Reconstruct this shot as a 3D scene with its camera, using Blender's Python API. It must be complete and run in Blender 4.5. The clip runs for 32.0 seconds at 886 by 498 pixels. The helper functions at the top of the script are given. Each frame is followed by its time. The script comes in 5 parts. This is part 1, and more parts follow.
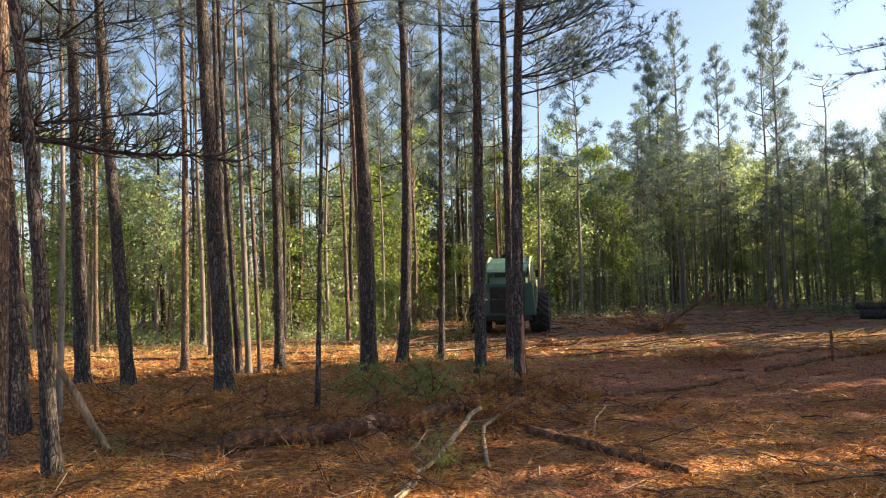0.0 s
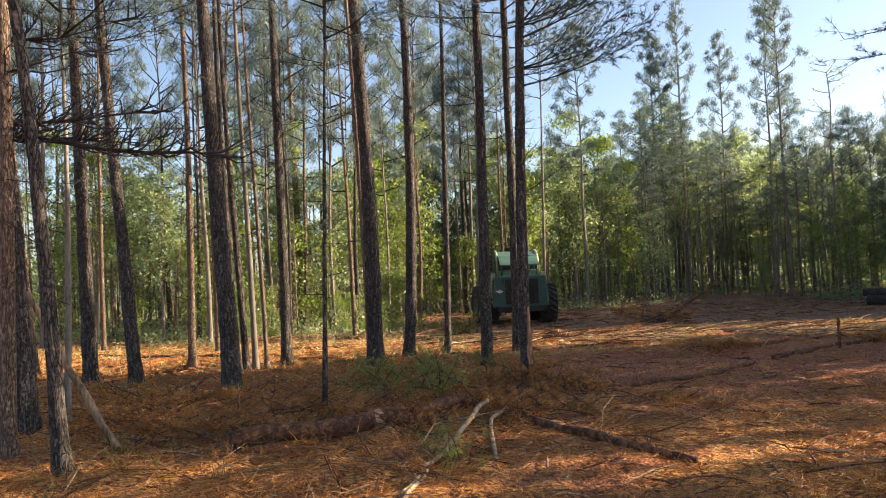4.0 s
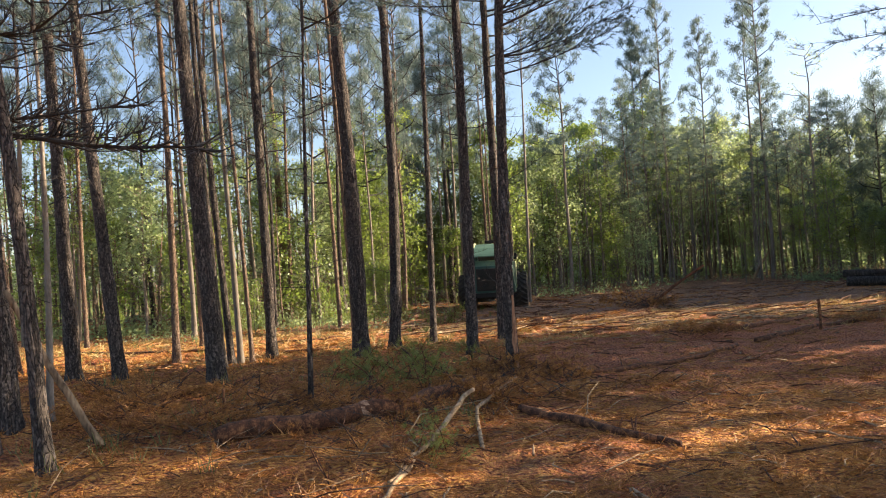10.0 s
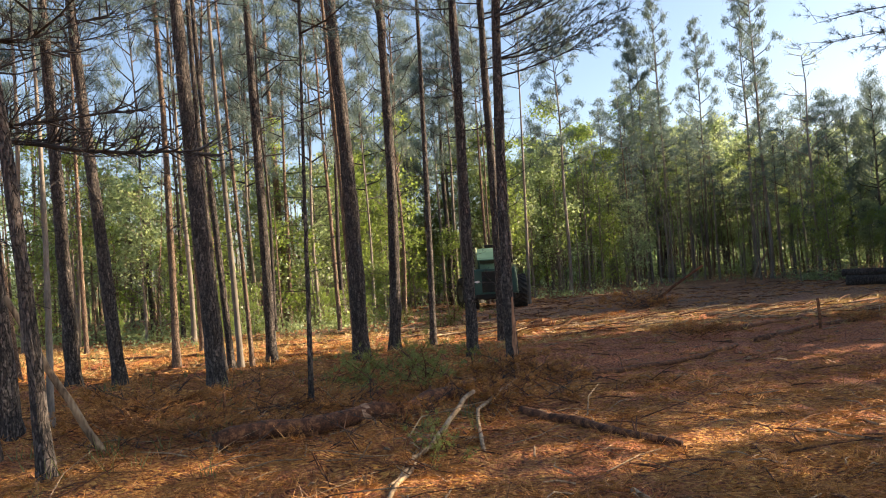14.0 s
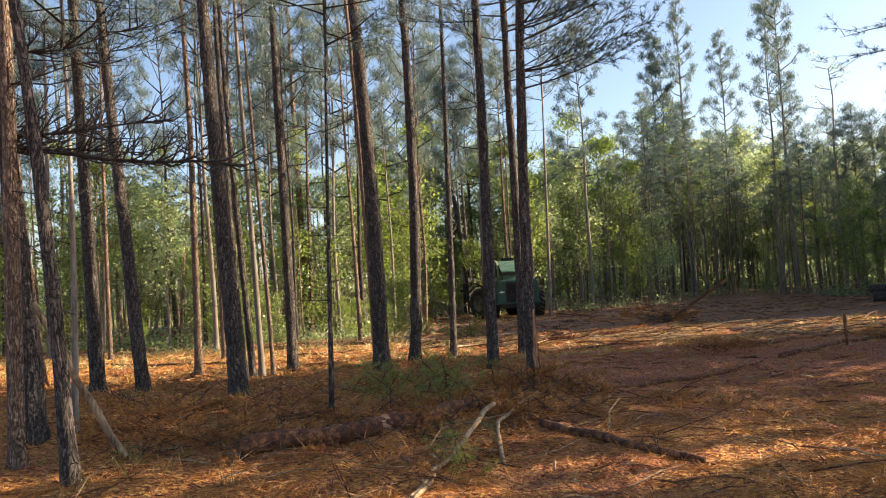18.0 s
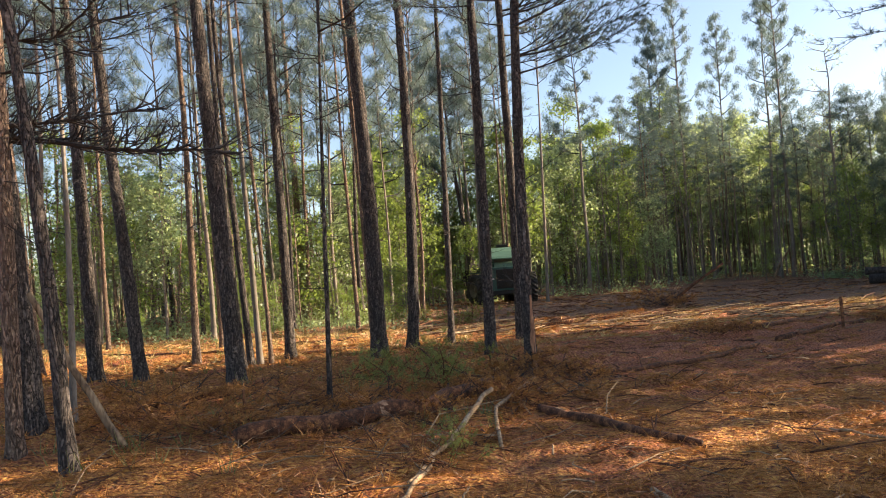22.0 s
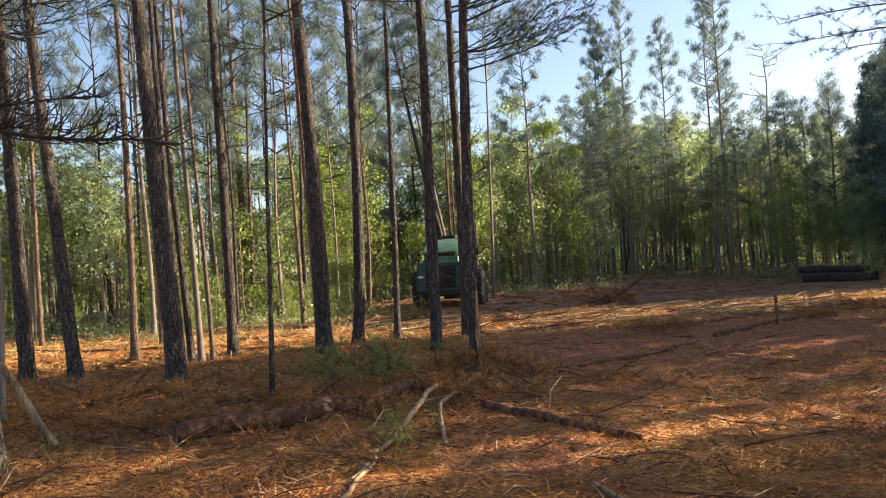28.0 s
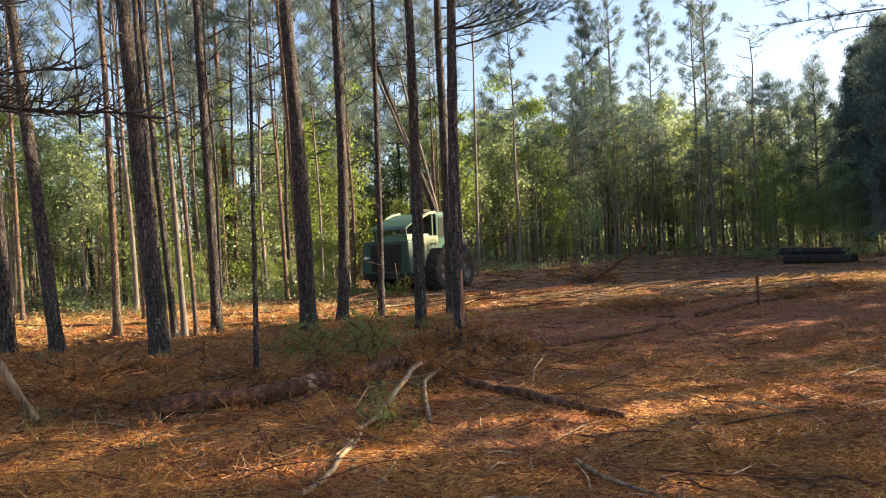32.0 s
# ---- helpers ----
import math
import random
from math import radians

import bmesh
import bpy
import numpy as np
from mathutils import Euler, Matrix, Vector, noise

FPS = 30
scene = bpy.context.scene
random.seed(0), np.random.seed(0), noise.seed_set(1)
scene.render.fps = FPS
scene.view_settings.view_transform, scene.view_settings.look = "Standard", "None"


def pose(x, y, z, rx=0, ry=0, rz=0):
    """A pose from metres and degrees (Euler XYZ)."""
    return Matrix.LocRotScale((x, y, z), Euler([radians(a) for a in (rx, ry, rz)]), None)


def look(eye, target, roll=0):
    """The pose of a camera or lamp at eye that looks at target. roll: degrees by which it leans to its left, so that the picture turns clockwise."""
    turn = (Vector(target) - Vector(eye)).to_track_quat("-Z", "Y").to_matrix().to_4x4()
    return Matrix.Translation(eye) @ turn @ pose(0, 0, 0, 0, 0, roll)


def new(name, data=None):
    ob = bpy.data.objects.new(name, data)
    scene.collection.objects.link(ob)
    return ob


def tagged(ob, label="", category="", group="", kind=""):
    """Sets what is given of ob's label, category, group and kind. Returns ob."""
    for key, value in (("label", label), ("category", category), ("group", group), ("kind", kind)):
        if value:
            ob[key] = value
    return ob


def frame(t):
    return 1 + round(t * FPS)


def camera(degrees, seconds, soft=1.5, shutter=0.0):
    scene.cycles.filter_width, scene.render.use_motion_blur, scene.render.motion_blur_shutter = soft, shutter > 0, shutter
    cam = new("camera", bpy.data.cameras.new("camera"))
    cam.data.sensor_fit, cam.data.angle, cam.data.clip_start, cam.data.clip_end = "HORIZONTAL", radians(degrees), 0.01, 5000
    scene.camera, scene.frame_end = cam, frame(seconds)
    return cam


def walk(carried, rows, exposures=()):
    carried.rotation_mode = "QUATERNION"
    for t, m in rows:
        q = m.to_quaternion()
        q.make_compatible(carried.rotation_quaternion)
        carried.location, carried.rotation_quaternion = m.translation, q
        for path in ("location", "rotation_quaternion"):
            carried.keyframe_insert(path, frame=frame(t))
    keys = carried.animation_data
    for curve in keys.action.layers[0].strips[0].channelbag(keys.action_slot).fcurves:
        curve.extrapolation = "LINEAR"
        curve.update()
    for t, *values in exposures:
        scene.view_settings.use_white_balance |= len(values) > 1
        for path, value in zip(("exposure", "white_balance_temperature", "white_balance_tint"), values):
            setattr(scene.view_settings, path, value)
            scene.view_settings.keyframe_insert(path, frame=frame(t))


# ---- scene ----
cam = camera(61.0, 32.0, soft=1.1)
PATH = [
    (0, (-0.004, 0.001, 1.589), (0.015, 1.997, 1.707), -1.3),
    (0.5, (-0.004, 0.006, 1.584), (0.004, 2.002, 1.699), -1.6),
    (1, (-0.011, 0.005, 1.585), (-0.012, 2.002, 1.696), -1.7),
    (1.5, (-0.007, 0.008, 1.587), (-0.011, 2.005, 1.696), -1.9),
    (2, (-0.006, 0.007, 1.592), (-0.012, 2.005, 1.7), -2.1),
    (2.5, (-0.003, 0.01, 1.59), (-0.009, 2.007, 1.699), -2.2),
    (3, (-0.004, 0.013, 1.59), (-0.008, 2.01, 1.696), -2.3),
    (3.5, (-0.005, 0.012, 1.591), (-0.002, 2.01, 1.693), -2.2),
    (5.5, (-0.003, 0.015, 1.592), (0.01, 2.013, 1.688), -2.4),
    (6, (-0.002, 0.017, 1.589), (0.012, 2.015, 1.683), -2.4),
    (6.5, (0.001, 0.015, 1.592), (0.021, 2.013, 1.684), -2.4),
    (7, (0.003, 0.014, 1.592), (0.028, 2.012, 1.681), -2.5),
    (7.5, (0.007, 0.023, 1.59), (0.033, 2.021, 1.671), -2.6),
    (8, (0.008, 0.026, 1.587), (0.037, 2.024, 1.662), -2.7),
    (8.5, (0.006, 0.026, 1.59), (0.036, 2.025, 1.665), -2.9),
    (9, (0.014, 0.02, 1.592), (0.053, 2.019, 1.665), -3.0),
    (9.5, (0.016, 0.027, 1.592), (0.061, 2.025, 1.663), -3.3),
    (10, (0.013, 0.022, 1.597), (0.059, 2.021, 1.667), -3.4),
    (10.5, (0.014, 0.022, 1.596), (0.063, 2.02, 1.669), -3.5),
    (11, (0.012, 0.024, 1.595), (0.062, 2.022, 1.668), -3.6),
    (11.5, (0.013, 0.028, 1.589), (0.066, 2.026, 1.663), -3.7),
    (12, (0.009, 0.023, 1.595), (0.066, 2.02, 1.67), -3.7),
    (12.5, (0.008, 0.017, 1.597), (0.064, 2.014, 1.679), -3.8),
    (13, (0.011, 0.019, 1.597), (0.064, 2.017, 1.679), -3.8),
    (13.5, (0.013, 0.016, 1.593), (0.065, 2.014, 1.671), -3.9),
    (14, (0.01, 0.015, 1.592), (0.059, 2.013, 1.669), -3.9),
    (14.5, (0.006, 0.011, 1.594), (0.044, 2.009, 1.677), -3.7),
    (16.5, (0.004, 0.001, 1.597), (0.008, 1.999, 1.704), -3.5),
    (17, (0.003, 0.003, 1.596), (0.003, 2.0, 1.705), -3.3),
    (17.5, (0.0, -0.001, 1.6), (-0.004, 1.996, 1.71), -3.2),
    (18, (0.001, 0.001, 1.599), (-0.004, 1.998, 1.708), -3.2),
    (18.5, (-0.001, 0.002, 1.599), (-0.004, 1.999, 1.707), -3.3),
    (19, (0.0, 0.0, 1.6), (0.0, 1.997, 1.71), -3.5),
    (19.5, (0.0, -0.002, 1.6), (0.0, 1.995, 1.712), -3.5),
    (20, (-0.002, 0.001, 1.6), (-0.008, 1.998, 1.701), -3.6),
    (20.5, (-0.001, 0.008, 1.598), (-0.006, 2.006, 1.69), -3.5),
    (21, (0.003, 0.019, 1.592), (-0.006, 2.017, 1.676), -3.5),
    (21.5, (0.007, 0.02, 1.59), (0.003, 2.018, 1.667), -3.6),
    (22, (0.007, 0.02, 1.591), (0.008, 2.018, 1.665), -3.8),
    (22.5, (0.013, 0.02, 1.592), (0.028, 2.019, 1.665), -3.8),
    (23, (0.013, 0.026, 1.59), (0.047, 2.024, 1.662), -3.6),
    (23.5, (0.013, 0.025, 1.589), (0.068, 2.023, 1.657), -3.5),
    (24, (0.013, 0.029, 1.585), (0.087, 2.027, 1.644), -3.4),
    (24.5, (0.016, 0.041, 1.581), (0.098, 2.038, 1.634), -3.3),
    (25, (0.021, 0.035, 1.583), (0.102, 2.033, 1.632), -3.3),
    (25.5, (0.017, 0.038, 1.585), (0.099, 2.036, 1.636), -3.3),
    (27.5, (0.029, 0.033, 1.584), (0.154, 2.028, 1.643), -3.4),
    (28, (0.028, 0.052, 1.582), (0.167, 2.046, 1.638), -3.4),
    (28.5, (0.021, 0.046, 1.584), (0.172, 2.04, 1.636), -2.9),
    (29, (0.013, 0.046, 1.586), (0.17, 2.04, 1.63), -2.7),
    (29.5, (0.01, 0.053, 1.587), (0.177, 2.046, 1.611), -2.5),
    (30, (0.014, 0.059, 1.587), (0.201, 2.05, 1.558), -2.8),
    (30.5, (0.014, 0.06, 1.588), (0.205, 2.05, 1.554), -2.9),
    (31, (0.014, 0.056, 1.583), (0.2, 2.047, 1.556), -3.0),
    (31.5, (0.017, 0.049, 1.588), (0.2, 2.041, 1.579), -3.0),
    (32, (0.014, 0.058, 1.587), (0.191, 2.05, 1.582), -2.8),
]
walk(cam, [(t, look(eye, target, roll)) for t, eye, target, roll in PATH],
     [(0, 1.89, 6500, 14), (29, 1.89, 6500, 14), (30, 2.05, 6500, 14), (31.2, 2.08, 6500, 14), (32, 1.94, 6500, 14)])

# ---- light ----
SUN_AZ, SUN_EL = 10.0, 24.0          # degrees ahead of +x, degrees above the ground
sun_way = Vector((math.cos(radians(SUN_AZ)) * math.cos(radians(SUN_EL)), math.sin(radians(SUN_AZ)) * math.cos(radians(SUN_EL)), math.sin(radians(SUN_EL))))
sun = new("sun", bpy.data.lights.new("sun", "SUN"))
sun.data.energy, sun.data.angle, sun.data.color = 4.6, radians(0.6), (1.0, 0.8, 0.53)
sun.matrix_world = look(tuple(sun_way * 60), (0, 0, 0))
world = bpy.data.worlds.new("sky")
scene.world = world
world.use_nodes = True
wn = world.node_tree
sky = wn.nodes.new("ShaderNodeTexSky")
sky.sky_type, sky.sun_disc = "NISHITA", False
sky.sun_elevation, sky.sun_rotation = radians(SUN_EL), radians(90 - SUN_AZ)
sky.air_density, sky.dust_density, sky.ozone_density = 1.0, 1.3, 1.2
wn.links.new(sky.outputs[0], wn.nodes["Background"].inputs[0])
wn.nodes["Background"].inputs[1].default_value = 0.068


# ---- materials ----
def ramp(nt, stops, x, y):
    r = nt.nodes.new("ShaderNodeValToRGB")
    r.location = (x, y)
    el = r.color_ramp.elements
    while len(el) < len(stops):
        el.new(0.5)
    for e, (p, c) in zip(el, stops):
        e.position, e.color = p, (*c, 1)
    return r


def surface(name, stops, scale=4.0, rough=0.8, metal=0.0, bump=0.3, fine=60.0, stretch=(1, 1, 1), vary=0.15, depth=0.02):
    """Two scales of colour noise, a fine relief, and a shift of brightness from object to object."""
    m = bpy.data.materials.new(name)
    m.use_nodes = True
    nt = m.node_tree
    bsdf = nt.nodes["Principled BSDF"]
    co, mp = nt.nodes.new("ShaderNodeTexCoord"), nt.nodes.new("ShaderNodeMapping")
    mp.inputs["Scale"].default_value = stretch
    nt.links.new(co.outputs["Object"], mp.inputs[0])
    big, small = nt.nodes.new("ShaderNodeTexNoise"), nt.nodes.new("ShaderNodeTexNoise")
    big.inputs["Scale"].default_value, small.inputs["Scale"].default_value = scale, fine
    big.inputs["Detail"].default_value, small.inputs["Detail"].default_value = 6, 4
    for n in (big, small):
        nt.links.new(mp.outputs[0], n.inputs["Vector"])
    mixv = nt.nodes.new("ShaderNodeMix")
    mixv.inputs[0].default_value = 0.4
    nt.links.new(big.outputs[0], mixv.inputs[2])
    nt.links.new(small.outputs[0], mixv.inputs[3])
    cr = ramp(nt, stops, 0, 0)
    nt.links.new(mixv.outputs[0], cr.inputs[0])
    info, mul = nt.nodes.new("ShaderNodeObjectInfo"), nt.nodes.new("ShaderNodeMapRange")
    mul.inputs[3].default_value, mul.inputs[4].default_value = 1 - vary, 1 + vary
    nt.links.new(info.outputs["Random"], mul.inputs[0])
    hsv = nt.nodes.new("ShaderNodeHueSaturation")
    nt.links.new(mul.outputs[0], hsv.inputs["Value"])
    nt.links.new(cr.outputs[0], hsv.inputs["Color"])
    nt.links.new(hsv.outputs[0], bsdf.inputs["Base Color"])
    bsdf.inputs["Roughness"].default_value, bsdf.inputs["Metallic"].default_value = rough, metal
    if bump:
        b = nt.nodes.new("ShaderNodeBump")
        b.inputs["Strength"].default_value, b.inputs["Distance"].default_value = bump, depth
        nt.links.new(mixv.outputs[0], b.inputs["Height"])
        nt.links.new(b.outputs[0], bsdf.inputs["Normal"])
    return m


def leafy(name, dark, light, through_light, share=0.5, scale=0.35):
    """Leaves and needles: they reflect and let light through, and differ from leaf to leaf and clump to clump."""
    m = bpy.data.materials.new(name)
    m.use_nodes = True
    nt = m.node_tree
    nt.nodes.remove(nt.nodes["Principled BSDF"])
    geo, noi, add = nt.nodes.new("ShaderNodeNewGeometry"), nt.nodes.new("ShaderNodeTexNoise"), nt.nodes.new("ShaderNodeMix")
    noi.inputs["Scale"].default_value = scale
    nt.links.new(geo.outputs["Position"], noi.inputs["Vector"])
    add.inputs[0].default_value = 0.5
    nt.links.new(noi.outputs[0], add.inputs[2])
    nt.links.new(geo.outputs["Random Per Island"], add.inputs[3])
    cr = ramp(nt, [(0.25, dark), (0.75, light)], 0, 0)
    ct = ramp(nt, [(0.25, tuple(0.55 * c for c in through_light)), (0.75, through_light)], 0, 0)
    nt.links.new(add.outputs[0], cr.inputs[0])
    nt.links.new(add.outputs[0], ct.inputs[0])
    df, tr, gl, mx, mg = (nt.nodes.new("ShaderNode" + k) for k in ("BsdfDiffuse", "BsdfTranslucent", "BsdfGlossy", "MixShader", "MixShader"))
    nt.links.new(cr.outputs[0], df.inputs[0])
    nt.links.new(ct.outputs[0], tr.inputs[0])
    gl.inputs["Roughness"].default_value = 0.5
    mx.inputs[0].default_value, mg.inputs[0].default_value = share, 0.05
    nt.links.new(df.outputs[0], mx.inputs[1])
    nt.links.new(tr.outputs[0], mx.inputs[2])
    nt.links.new(mx.outputs[0], mg.inputs[1])
    nt.links.new(gl.outputs[0], mg.inputs[2])
    nt.links.new(mg.outputs[0], nt.nodes["Material Output"].inputs[0])
    return m


def plated_bark(name, crack, plate, worn, cell=38.0, tall=0.2):
    """Furrowed bark: long plates set apart by dark cracks, flaking to paler wood."""
    m = bpy.data.materials.new(name)
    m.use_nodes = True
    nt = m.node_tree
    bsdf = nt.nodes["Principled BSDF"]
    co, mp = nt.nodes.new("ShaderNodeTexCoord"), nt.nodes.new("ShaderNodeMapping")
    mp.inputs["Scale"].default_value = (1, 1, tall)
    nt.links.new(co.outputs["Object"], mp.inputs[0])
    warp, add = nt.nodes.new("ShaderNodeTexNoise"), nt.nodes.new("ShaderNodeMix")
    warp.inputs["Scale"].default_value, warp.inputs["Detail"].default_value = 7.0, 4
    add.data_type, add.inputs[0].default_value = "VECTOR", 0.16
    nt.links.new(mp.outputs[0], warp.inputs["Vector"])
    nt.links.new(mp.outputs[0], add.inputs[4])
    nt.links.new(warp.outputs["Color"], add.inputs[5])
    vor, cells = nt.nodes.new("ShaderNodeTexVoronoi"), nt.nodes.new("ShaderNodeTexVoronoi")
    vor.feature = "DISTANCE_TO_EDGE"
    for v in (vor, cells):
        v.inputs["Scale"].default_value = cell
        nt.links.new(add.outputs[1], v.inputs["Vector"])
    edge = ramp(nt, [(0.0, (0, 0, 0)), (0.13, (1, 1, 1))], 0, 0)
    nt.links.new(vor.outputs["Distance"], edge.inputs[0])
    fine = nt.nodes.new("ShaderNodeTexNoise")
    fine.inputs["Scale"].default_value, fine.inputs["Detail"].default_value = 26, 8
    nt.links.new(co.outputs["Object"], fine.inputs["Vector"])
    tone, tmix = ramp(nt, [(0.36, plate), (0.6, tuple(0.5 * (p + w) for p, w in zip(plate, worn))), (0.68, worn)], 0, 0), nt.nodes.new("ShaderNodeMix")
    tmix.inputs[0].default_value = 0.7
    nt.links.new(cells.outputs["Color"], tmix.inputs[2])
    nt.links.new(fine.outputs[0], tmix.inputs[3])
    nt.links.new(tmix.outputs[0], tone.inputs[0])
    mix = nt.nodes.new("ShaderNodeMix")
    mix.data_type = "RGBA"
    mix.inputs[6].default_value = (*crack, 1)
    nt.links.new(edge.outputs[0], mix.inputs[0])
    nt.links.new(tone.outputs[0], mix.inputs[7])
    nt.links.new(mix.outputs[2], bsdf.inputs["Base Color"])
    bsdf.inputs["Roughness"].default_value = 0.95
    hgt = nt.nodes.new("ShaderNodeMath")
    hgt.operation = "MULTIPLY_ADD"
    hgt.inputs[1].default_value = 0.35
    nt.links.new(fine.outputs[0], hgt.inputs[0])
    nt.links.new(edge.outputs[0], hgt.inputs[2])
    b = nt.nodes.new("ShaderNodeBump")
    b.inputs["Strength"].default_value, b.inputs["Distance"].default_value = 1.0, 0.03
    nt.links.new(hgt.outputs[0], b.inputs["Height"])
    nt.links.new(b.outputs[0], bsdf.inputs["Normal"])
    return m


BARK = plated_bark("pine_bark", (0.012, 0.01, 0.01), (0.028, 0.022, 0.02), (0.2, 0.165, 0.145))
# paler copy of the bark: sunlight on some trunks put into the colour
PALE_LIT_BARK = plated_bark("pale_lit_bark", (0.085, 0.057, 0.042), (0.12, 0.078, 0.055), (0.36, 0.26, 0.19), 44.0, 0.18)
GREY_BARK = surface("grey_bark", [(0.3, (0.07, 0.06, 0.05)), (0.5, (0.17, 0.145, 0.12)), (0.75, (0.3, 0.265, 0.22))], 5, 0.9, 0, 0.4, 30, (2, 2, 0.5), 0.25, 0.02)
TWIG = surface("dead_twig", [(0.3, (0.014, 0.013, 0.013)), (0.7, (0.05, 0.045, 0.042))], 6, 0.9, 0, 0, 30)
RAW_WOOD = surface("bare_wood", [(0.36, (0.07, 0.042, 0.022)), (0.5, (0.26, 0.175, 0.1)), (0.64, (0.46, 0.34, 0.2))], 9, 0.85, 0, 0.4, 40, (1, 1, 0.2), 0.15, 0.01)
LOG_BARK = surface("fallen_log_bark", [(0.38, (0.028, 0.012, 0.006)), (0.51, (0.115, 0.043, 0.018)), (0.63, (0.28, 0.125, 0.052))], 14, 0.95, 0, 0.5, 60, (1, 1, 1), 0.15, 0.012)
SCRAPED = surface("scraped_pine_wood", [(0.36, (0.09, 0.04, 0.022)), (0.5, (0.3, 0.155, 0.085)), (0.66, (0.52, 0.33, 0.2))], 7, 0.85, 0, 0.4, 40, (1, 1, 0.25), 0.1, 0.01)
NEEDLES = leafy("pine_needles", (0.036, 0.068, 0.066), (0.12, 0.178, 0.172), (0.22, 0.3, 0.25), 0.45)
LEAVES = leafy("spring_leaves", (0.055, 0.1, 0.02), (0.15, 0.22, 0.045), (0.4, 0.53, 0.105), 0.54)
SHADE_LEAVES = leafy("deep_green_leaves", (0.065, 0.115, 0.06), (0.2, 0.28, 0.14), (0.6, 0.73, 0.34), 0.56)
DRY_NEEDLES = leafy("dry_needles", (0.14, 0.042, 0.012), (0.62, 0.29, 0.065), (0.33, 0.15, 0.03), 0.2, 1.2)
GRASS = leafy("grass_blades", (0.06, 0.085, 0.02), (0.2, 0.2, 0.06), (0.3, 0.33, 0.08), 0.4, 0.8)


# ---- building blocks ----
def part(name, mesh, material, parent=None, label=""):
    """Links a mesh as one object under a thing or part."""
    if not mesh.materials:
        mesh.materials.append(material)
    ob = new(name, mesh)
    ob.parent = parent
    return tagged(ob, label)


class Build:
    """Collects faces from tubes, blades and boxes, and turns them into one mesh."""

    def __init__(self):
        self.v, self.f = [], []

    def tube(self, pts, radii, sides=6, cap=True, rough=0.0, rng=random):
        base, n = len(self.v), len(pts)
        for k, (p, r) in enumerate(zip(pts, radii)):
            a, b = Vector(pts[max(k - 1, 0)]), Vector(pts[min(k + 1, n - 1)])
            way = (b - a).normalized()
            side = Vector((0, 0, 1)) - way * way.z if abs(way.z) < 0.9 else Vector((1, 0, 0)) - way * way.x
            side.normalize()
            other = way.cross(side)
            for s in range(sides):
                ang = 2 * math.pi * s / sides
                rr = r * (1 + rough * (rng.random() - 0.5))
                self.v.append(tuple(Vector(p) + (side * math.cos(ang) + other * math.sin(ang)) * rr))
        for k in range(n - 1):
            for s in range(sides):
                i, j = base + k * sides + s, base + k * sides + (s + 1) % sides
                self.f.append((i, j, j + sides, i + sides))
        if cap:
            self.f.append(tuple(base + s for s in reversed(range(sides))))
            self.f.append(tuple(base + (n - 1) * sides + s for s in range(sides)))
        return self

    def blades(self, centres, ways, lengths, widths, rng):
        """Thin pointed blades, one triangle each."""
        c, w = np.asarray(centres), np.asarray(ways)
        side = np.cross(w, rng.normal(size=w.shape))
        side /= np.linalg.norm(side, axis=1)[:, None] + 1e-9
        L, W = np.broadcast_to(lengths, len(c))[:, None], np.broadcast_to(widths, len(c))[:, None]
        vs = np.stack([c - side * W / 2, c + side * W / 2, c + w * L], 1).reshape(-1, 3)
        base = len(self.v)
        self.v += vs.tolist()
        self.f += (base + np.arange(len(vs)).reshape(-1, 3)).tolist()
        return self

    def leaves(self, centres, size, rng, flat=0.5):
        """Four-cornered leaves at random turns."""
        c = np.asarray(centres)
        n = rng.normal(size=c.shape)
        n[:, 2] += flat * np.sign(rng.normal(size=len(c))) * 2
        n /= np.linalg.norm(n, axis=1)[:, None]
        a = np.cross(n, rng.normal(size=c.shape))
        a /= np.linalg.norm(a, axis=1)[:, None]
        b = np.cross(n, a)
        s = (size * rng.uniform(0.6, 1.3, len(c)))[:, None]
        vs = np.stack([c - a * s * 0.5, c + b * s * 0.32 + a * s * 0.05, c + a * s * 0.55, c - b * s * 0.32 + a * s * 0.05], 1).reshape(-1, 3)
        base = len(self.v)
        self.v += vs.tolist()
        self.f += (base + np.arange(len(vs)).reshape(-1, 4)).tolist()
        return self

    def mesh(self, name, material, smooth=False):
        me = bpy.data.meshes.new(name)
        me.from_pydata(self.v, [], self.f)
        if smooth:
            me.shade_smooth()
        me.materials.append(material)
        return me


def merged(name, a, mat_a, b, mat_b):
    """One mesh of two builds with two materials."""
    base = len(a.v)
    me = bpy.data.meshes.new(name)
    me.from_pydata(a.v + b.v, [], a.f + [tuple(i + base for i in f) for f in b.f])
    me.materials.append(mat_a)
    me.materials.append(mat_b)
    me.polygons.foreach_set("material_index", [0] * len(a.f) + [1] * len(b.f))
    return me


def unit(rng, n, up=0.0):
    w = rng.normal(size=(n, 3))
    w[:, 2] += up
    return w / np.linalg.norm(w, axis=1)[:, None]


def rise(x, y):
    """The ground's height."""
    far = min(max((y - 40) / 30, 0), 1)
    n = noise.noise((x * 0.35, y * 0.35, 0)) * 0.05 + noise.noise((x * 1.3, y * 1.3, 4)) * 0.03
    return n * min(1, math.hypot(x, y) / 6 + 0.3) + 0.55 * far * far * (3 - 2 * far) * (1 if x > 0 else max(0, 1 + x / 15))


